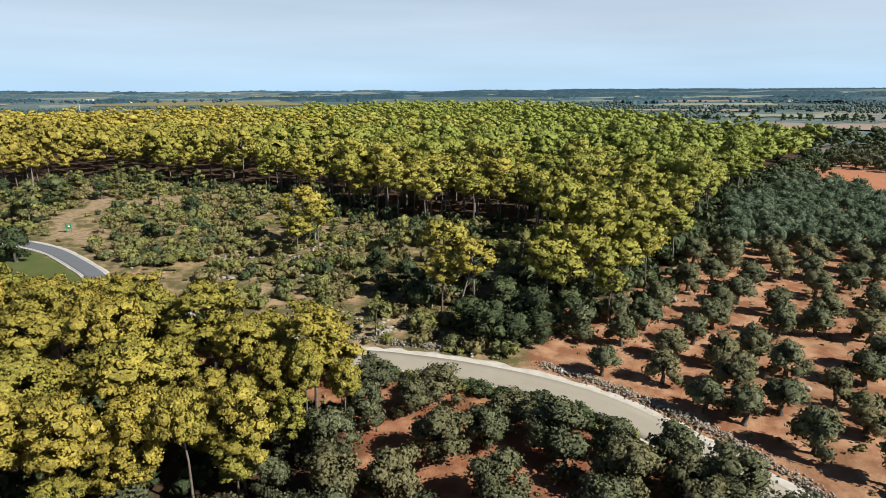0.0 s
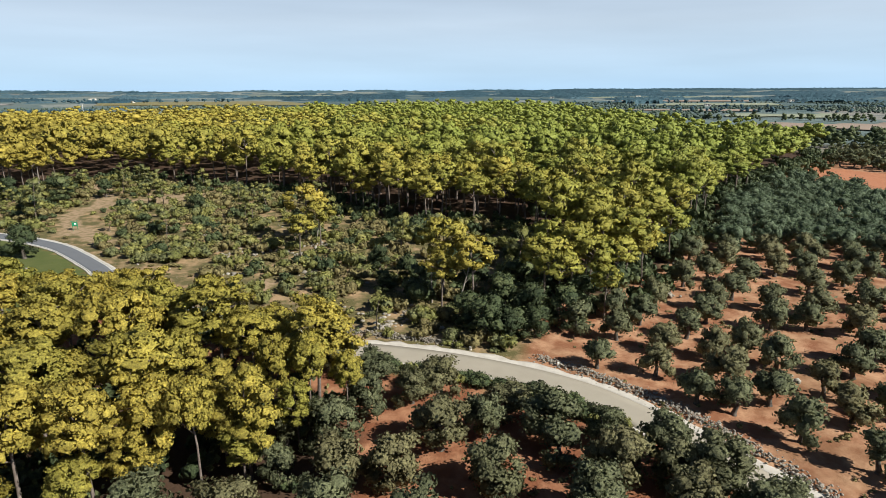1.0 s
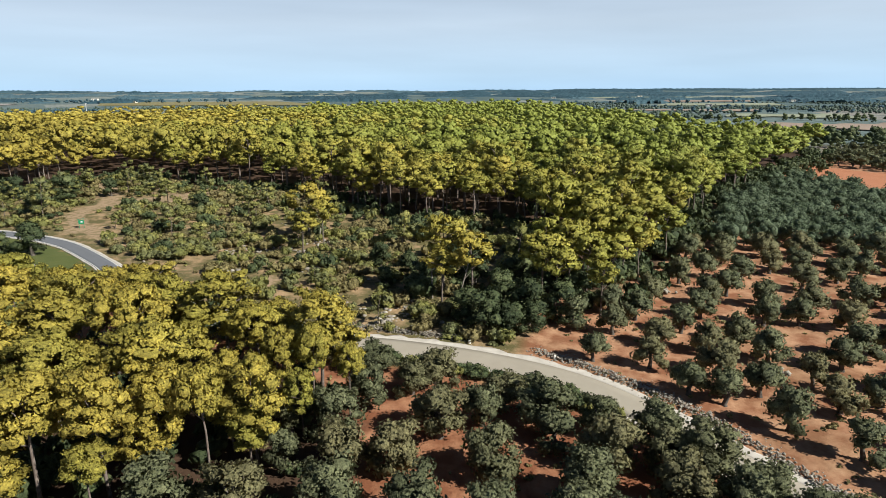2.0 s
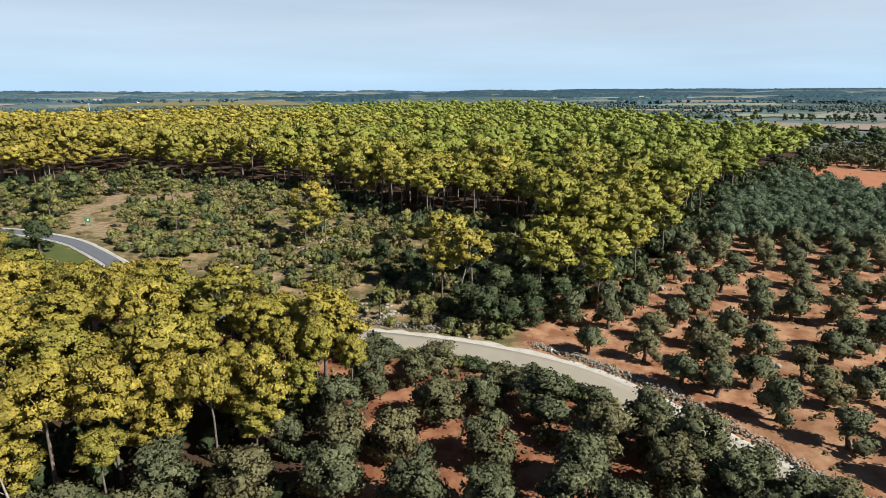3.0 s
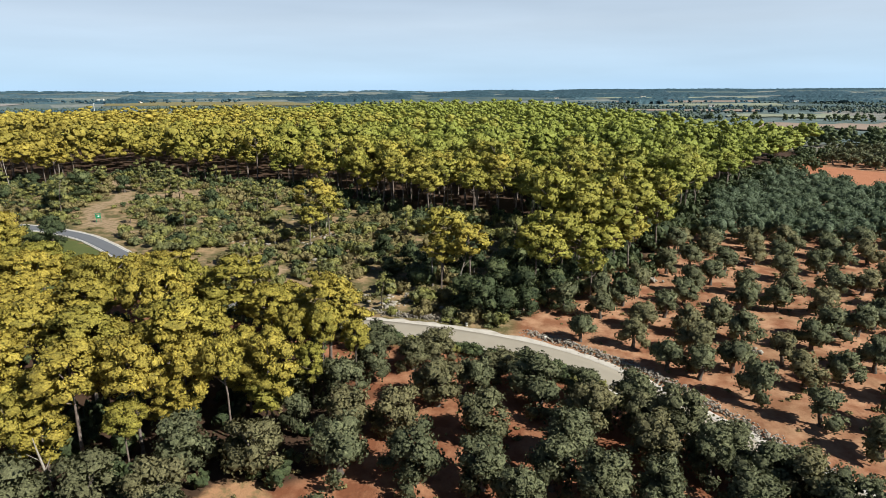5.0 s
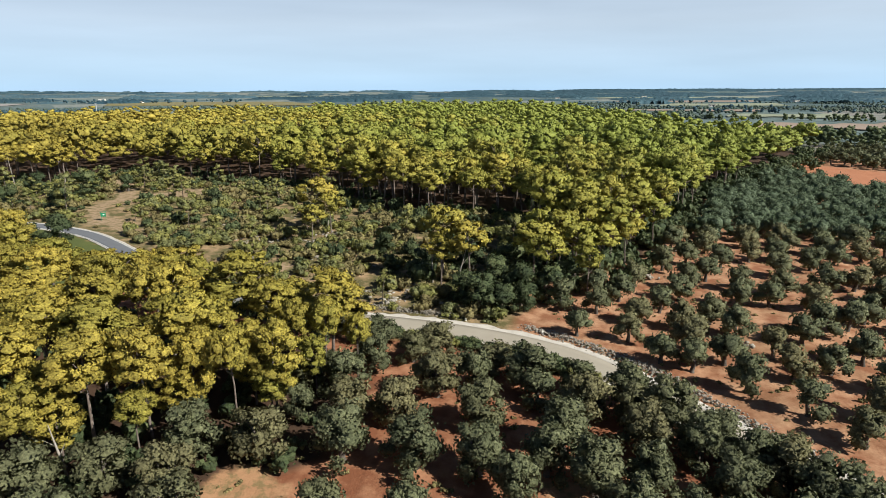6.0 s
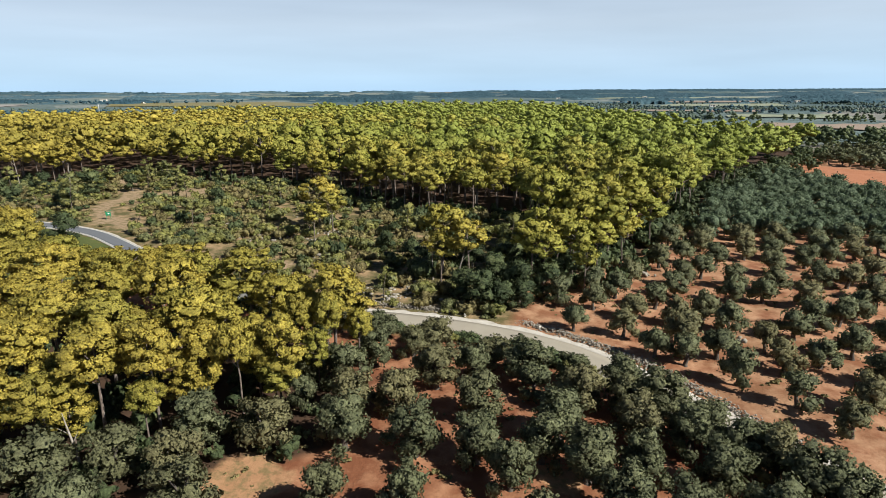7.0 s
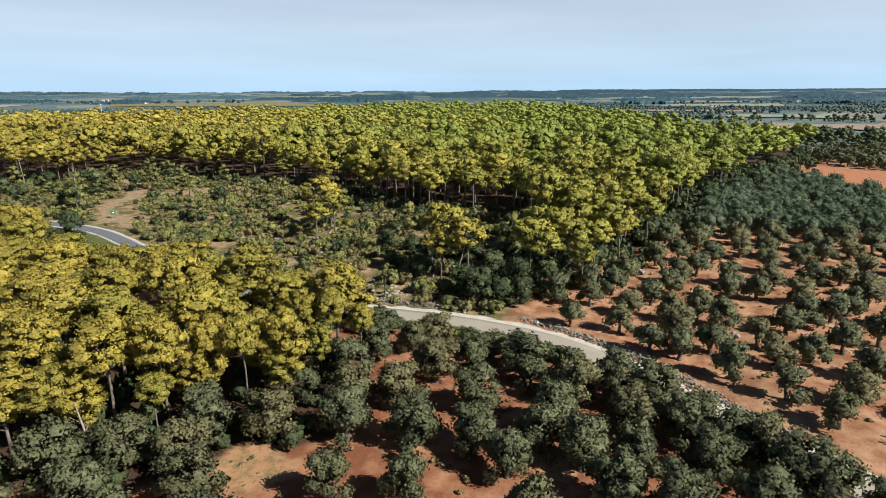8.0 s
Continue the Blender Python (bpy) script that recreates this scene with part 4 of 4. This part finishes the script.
# pale limestone showing in streaks across the clearing
for x, y, w in ((-48.0, 77.0, 1.6), (-43.5, 78.3, 1.6), (-39.4, 80.0, 1.4), (-36.6, 79.0, 1.2), (-35.2, 84.0, 1.6), (-31.6, 70.5, 0.9), (-41.0, 68.3, 1.0), (-16.5, 55.6, 1.2), (-56.0, 86.0, 1.2), (-62.0, 80.0, 1.0)):
    for k in range(16):
        px, py = x + floor.normal(scale=w), y + floor.normal(scale=w * 0.45)
        if inside(WOOD, px, py) or near_line(ROAD, px, py) < 4.0:
            continue
        s = float(floor.uniform(0.14, 0.5))
        ob = tagged(new("rock", STONES[k % 8]), "pale limestone rock lying among the scrub", "rock", "rocks of the clearing")
        ob.matrix_basis = pose(px, py, float(land(px, py)) + s * 0.15, floor.uniform(-15, 15), floor.uniform(-15, 15), floor.uniform(0, 360)) @ Matrix.Diagonal((s, s * floor.uniform(0.7, 1.4), s * 0.7, 1))


def new_box(name, size, at, material, parent, label="", bevel=0.0):
    bm = bmesh.new()
    box(bm, size, at, 0.0, bevel)
    return part(name, bm_mesh(name, bm, material), parent, label)


def info_board(x, y, turn):
    base = tagged(new("information_board"), "green information board on two posts beside the track", "sign")
    base.matrix_basis = stand(x, y, 0.72, turn)
    for s in (-0.5, 0.5):
        new_box("post", (0.09, 0.09, 2.3), (s, 0, 1.05), green_paint, base, bevel=0.01)
    panel = new_box("panel", (1.2, 0.06, 0.95), (0, -0.08, 1.5), green_paint, base, "green painted panel", 0.015)
    new_box("notice", (0.4, 0.02, 0.3), (0.1, -0.122, 1.55), white_paint, panel, "white notice sheet")
    new_box("small_roof", (1.6, 0.5, 0.07), (0, 0, 2.25), green_paint, base, bevel=0.01)


info_board(-80.7, 85.2, 40)


def utility_pole(x, y, high):
    base = tagged(new("utility_pole"), "tall pale concrete power pole above the trees", "pole")
    base.matrix_basis = stand(x, y)
    v, f = tube([(0, 0, -0.5), (0, 0, high * 0.5), (0, 0, high)], (0.32, 0.24, 0.15), 10)
    part("shaft", mesh_of("shaft", v, f, concrete, True), base)
    arm = new_box("cross_arm", (2.2, 0.16, 0.16), (0, 0, high - 0.5), steel, base, bevel=0.02)
    for s in (-0.95, 0, 0.95):
        v, f = tube([(s, 0, high - 0.42), (s, 0, high - 0.1)], (0.07, 0.05), 6)
        part("insulator", mesh_of("insulator", v, f, white_paint, True), arm)


utility_pole(-309, 352, 13)
marker_stone(-6.6, 51.7, 10)
marker_stone(1.9, 49.9, 30)

# dead trunks
for x, y, h, a in ((-36.4, 85.6, 4.6, 5), (-12.9, 63.6, 6.5, -3), (-9.6, 62.6, 6.2, 12), (-27.6, 18.8, 4.6, -12), (-127, 111.0, 8.0, -6), (-115.5, 114, 6.0, 3)):
    v, f = joined([tube([(0, 0, -0.2), (0.08, 0.05, h * 0.4), (0.2, -0.05, h * 0.75), (0.16, 0, h)], (0.11, 0.09, 0.06, 0.02)),
                   tube([(0.12, 0, h * 0.5), (0.7, 0.2, h * 0.68)], (0.04, 0.015), 5), tube([(0.18, 0, h * 0.65), (-0.5, -0.2, h * 0.8)], (0.035, 0.012), 5)])
    ob = tagged(new("dead_trunk", mesh_of("dead_trunk", v, f, dead_bark, True)), "bare pale dead pine trunk with broken twigs", "dead tree")
    ob.matrix_basis = stand(x, y) @ pose(0, 0, 0, 0, a, 0)


# ---------------------------------------------------------------- far country
def at_far(across, deep):
    """Plan place of a point so far ahead of the view and across it."""
    return across * 0.981 - deep * 0.194, deep * 0.981 + across * 0.194


def farmhouse(across, deep, w, d, h, turn):
    x, y = at_far(across, deep)
    base = tagged(new("farmhouse"), "small whitewashed flat-roofed farmhouse among far fields", "house", "far farmhouses")
    base.matrix_basis = stand(x, y, 1, turn)
    new_box("wall", (w, d, h), (0, 0, h / 2 - 0.5), plaster, base)
    new_box("roof", (w + 0.5, d + 0.5, 0.5), (0, 0, h - 0.25), roof_mat, base)
    for s in (-0.3, 0.05, 0.32):
        new_box("window", (1.1, 0.12, 1.4), (w * s, -d / 2, h * 0.55), dark_glass, base)
    new_box("door", (1.4, 0.12, 2.3), (w * 0.18, -d / 2, 1.15), dark_glass, base)


for a, dd, w, d, h, tn in ((-840, 1500, 14, 10, 6, 20), (400, 880, 8, 6, 3.6, 5), (520, 1350, 10, 7, 3.6, -10), (640, 1900, 14, 9, 4.5, 10), (700, 1180, 9, 7, 3.6, 15),
                           (330, 1700, 11, 8, 4.2, 0), (-620, 1250, 9, 7, 3.8, -8), (480, 2400, 16, 9, 5, 3)):
    farmhouse(a, dd, w, d, h, tn)


def wood_band(name, label, rows, material, shapes):
    """Far trees in belts: (across from, across to, deep, depth of the belt, height, gap)."""
    out = []
    for a0, a1, deep, belt, high, every in rows:
        n = int(0.55 * (a1 - a0) / every * max(1, belt / (every * 2.2)))
        for _ in range(n):
            x, y = at_far(g.uniform(a0, a1), deep + g.uniform(-belt, belt) / 2)
            out.append((x, y, high / 10 * g.uniform(0.75, 1.25), g.uniform(0, 360), g.uniform(0.7, 1.1), g.integers(0, 5)))
    scatter(name, out, shapes, material, label, "wood")


def far_field(a0, a1, d0, d1, skew, material, label):
    """A flat field of the far plain, a sheet just above the ground."""
    n = 24
    u = np.linspace(0, 1, n)
    vs = []
    for k, d in enumerate(np.linspace(d0, d1, 4)):
        a = a0 + (a1 - a0) * u + skew * k
        x, y = at_far(a, d + 9 * np.sin(u * 5 + k) + 5 * np.sin(u * 17 + 2 * k))
        vs.append(np.stack([x, y, np.full(n, 0.0)], 1))
    v = np.concatenate(vs)
    v[:, 2] = np.maximum(land(v[:, 0], v[:, 1]), 0) + 0.8
    idx = np.arange(n * 4).reshape(4, n)
    f = np.stack([idx[:-1, :-1], idx[:-1, 1:], idx[1:, 1:], idx[1:, :-1]], -1).reshape(-1, 4)
    tagged(new("field", mesh_of("field", v, f, material)), label, "field", kind="structure")


stubble = plain("straw_stubble", (0.17, 0.15, 0.065), (0.24, 0.20, 0.09), 0.02, 0.95)
pale_earth = plain("pale_tilled_earth", (0.240, 0.175, 0.130), (0.33, 0.255, 0.200), 0.02, 0.95)
meadow = plain("dry_meadow", (0.19, 0.21, 0.140), (0.30, 0.31, 0.22), 0.02, 0.95)
fallow = plain("grey_fallow", (0.25, 0.225, 0.200), (0.36, 0.33, 0.30), 0.03, 0.95)
far_field(-560, -170, 1000, 1330, -60, stubble, "wide straw-coloured stubble field behind the wood")
far_field(-1150, -690, 880, 1180, -40, fallow, "grey fallow field with pale stubble behind the wood")
far_field(-20, 110, 760, 900, 10, stubble, "stubble field behind the wooded hill")
far_field(185, 290, 335, 395, 12, pale_earth, "pale tilled field beside the wood")
far_field(230, 330, 470, 540, 15, meadow, "dry meadow among the groves")
far_field(180, 330, 620, 700, 20, pale_earth, "pale tilled strip among far groves")
far_field(330, 520, 900, 1050, 25, meadow, "far dry meadow")
far_field(330, 620, 1180, 1320, 25, pale_earth, "far pale strip of tilled land")
far_field(420, 900, 1700, 1950, 40, meadow, "far dry meadow near the skyline")
far_field(-1000, -300, 2300, 2700, -60, meadow, "far meadow near the skyline")

shapes = []
for k in range(5):
    r = rng_of(700 + k)
    bl = [((r.uniform(-2.6, 2.6), r.uniform(-2.2, 2.2), r.uniform(2.6, 6.8)), (r.uniform(1.9, 3.0), r.uniform(1.9, 3.0), r.uniform(1.5, 2.6))) for _ in range(4)]
    shapes.append(clumps(r, bl, 2, 1.3, core=1.0))
wood_band("tree_belt", "dark green trees in belts behind the red field",
          [(-52, -30, 392, 12, 12, 4), (120, 330, 300, 20, 5, 7), (146, 330, 262, 40, 7, 3.2), (200, 420, 430, 24, 6, 5), (130, 360, 318, 14, 5, 5), (300, 420, 360, 60, 6, 6)], oak_leaf, [olive_shape(720 + k, 9.0, 4.0, 6, 6, 0.9, puff=0.5, low=0.12, limbs=False)[1] for k in range(5)])


FIELDS = ((-620, -150, 960, 1330), (-1180, -480, 850, 1190), (-30, 140, 740, 900), (150, 310, 320, 410), (225, 370, 450, 545), (175, 380, 600, 700), (330, 590, 860, 1050),
          (340, 690, 1130, 1320), (420, 1010, 1640, 1950), (-1180, -300, 2250, 2700))


def far_woodland():
    """Tree cover of the far plain: crowns rise in uneven patches between the fields."""
    deep = 1050 * (4650 / 1050) ** np.linspace(0, 1, 300)
    side = np.linspace(-0.86, 0.86, 640)
    d, u = np.meshgrid(deep, side, indexing="ij")
    r = rng_of(770)
    d = d * (1 + r.uniform(-0.002, 0.002, d.shape))
    across = u * d + r.uniform(-0.0012, 0.0012, d.shape) * d
    x, y = at_far(across, d)
    big = np.array([noise.noise((a * 0.0042, b * 0.0030, 3.3)) + 0.6 * noise.noise((a * 0.013, b * 0.0080, 7.7)) for a, b in zip(across.ravel(), d.ravel())]).reshape(d.shape)
    crown = np.array([noise.noise((a * 0.16, b * 0.11, 1.1)) for a, b in zip(across.ravel(), d.ravel())]).reshape(d.shape)
    cover = big - 0.16 - 0.10 * step(0.05, -0.4, u) + 0.22 * step(0.10, 0.35, u) + 0.12 * step(4100, 4500, d)
    for a0, a1, d0, d1 in FIELDS:
        cover = np.where((across > a0) & (across < a1) & (d > d0 - 40) & (d < d1), -1.0, cover)
    tall = 4.5 + 2.5 * step(-0.2, 0.7, big) + 1.5 * step(2200, 3600, d)
    up = tall * np.clip(cover * 5, -0.4, 1.0) * (0.70 + 0.9 * crown + r.uniform(-0.25, 0.25, d.shape))
    up = np.where(cover < 0, -2.0, up)
    v = np.stack([x.ravel(), y.ravel(), (land(x, y) + up).ravel()], 1)
    idx = np.arange(d.size).reshape(d.shape)
    f = np.stack([idx[:-1, :-1], idx[:-1, 1:], idx[1:, 1:], idx[1:, :-1]], -1).reshape(-1, 4)
    f = f[(up.ravel()[f] > 0).any(1)]
    keep = np.zeros(len(v), np.int64)
    used = np.unique(f)
    keep[used] = np.arange(len(used))
    tagged(new("far_wood", mesh_of("far_wood", v[used], keep[f], hazed_leaf)), "dark woods and groves across the far plain, tinted haze blue", "wood", kind="stuff")


far_woodland()


def middle_groves():
    """Single small trees thickening into groves between the wood and the far plain."""
    out = []
    for _ in range(9500):
        deep = 440 + 640 * g.uniform() ** 1.5
        across = g.uniform(-0.8, 0.86) * deep
        x, y = at_far(across, deep)
        if inside([(px * 1.06, py * 1.06) for px, py in WOOD], x, y) or (across < 60 and deep < 620):
            continue
        if any(a0 - 15 < across < a1 + 35 and d0 - 30 < deep < d1 for a0, a1, d0, d1 in FIELDS):
            continue
        if noise.noise((across * 0.010, deep * 0.006, 4.4)) + 0.5 * noise.noise((across * 0.03, deep * 0.02, 8.8)) < (-0.32 if across > 100 else -0.14):
            continue
        out.append((x, y, g.uniform(0.35, 0.7), g.uniform(0, 360), g.uniform(0.7, 1.1), g.integers(0, 5)))
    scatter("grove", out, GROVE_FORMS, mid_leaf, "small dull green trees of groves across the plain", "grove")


GROVE_FORMS = []
for k in range(5):
    r = rng_of(740 + k)
    bl = [((r.uniform(-2.4, 2.4), r.uniform(-2.2, 2.2), r.uniform(2.4, 6.0)), (r.uniform(2.0, 3.2), r.uniform(2.0, 3.2), r.uniform(1.6, 2.6))) for _ in range(2)]
    GROVE_FORMS.append(clumps(r, bl, 2, 1.4, core=1.0))
middle_groves()
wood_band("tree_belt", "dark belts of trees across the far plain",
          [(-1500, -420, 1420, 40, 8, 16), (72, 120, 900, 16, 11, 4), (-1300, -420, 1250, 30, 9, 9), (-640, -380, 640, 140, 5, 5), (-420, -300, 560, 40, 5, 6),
           (220, 420, 580, 30, 6, 8), (160, 600, 760, 50, 6, 10), (250, 800, 1100, 50, 7, 13)], hazed_leaf, shapes)
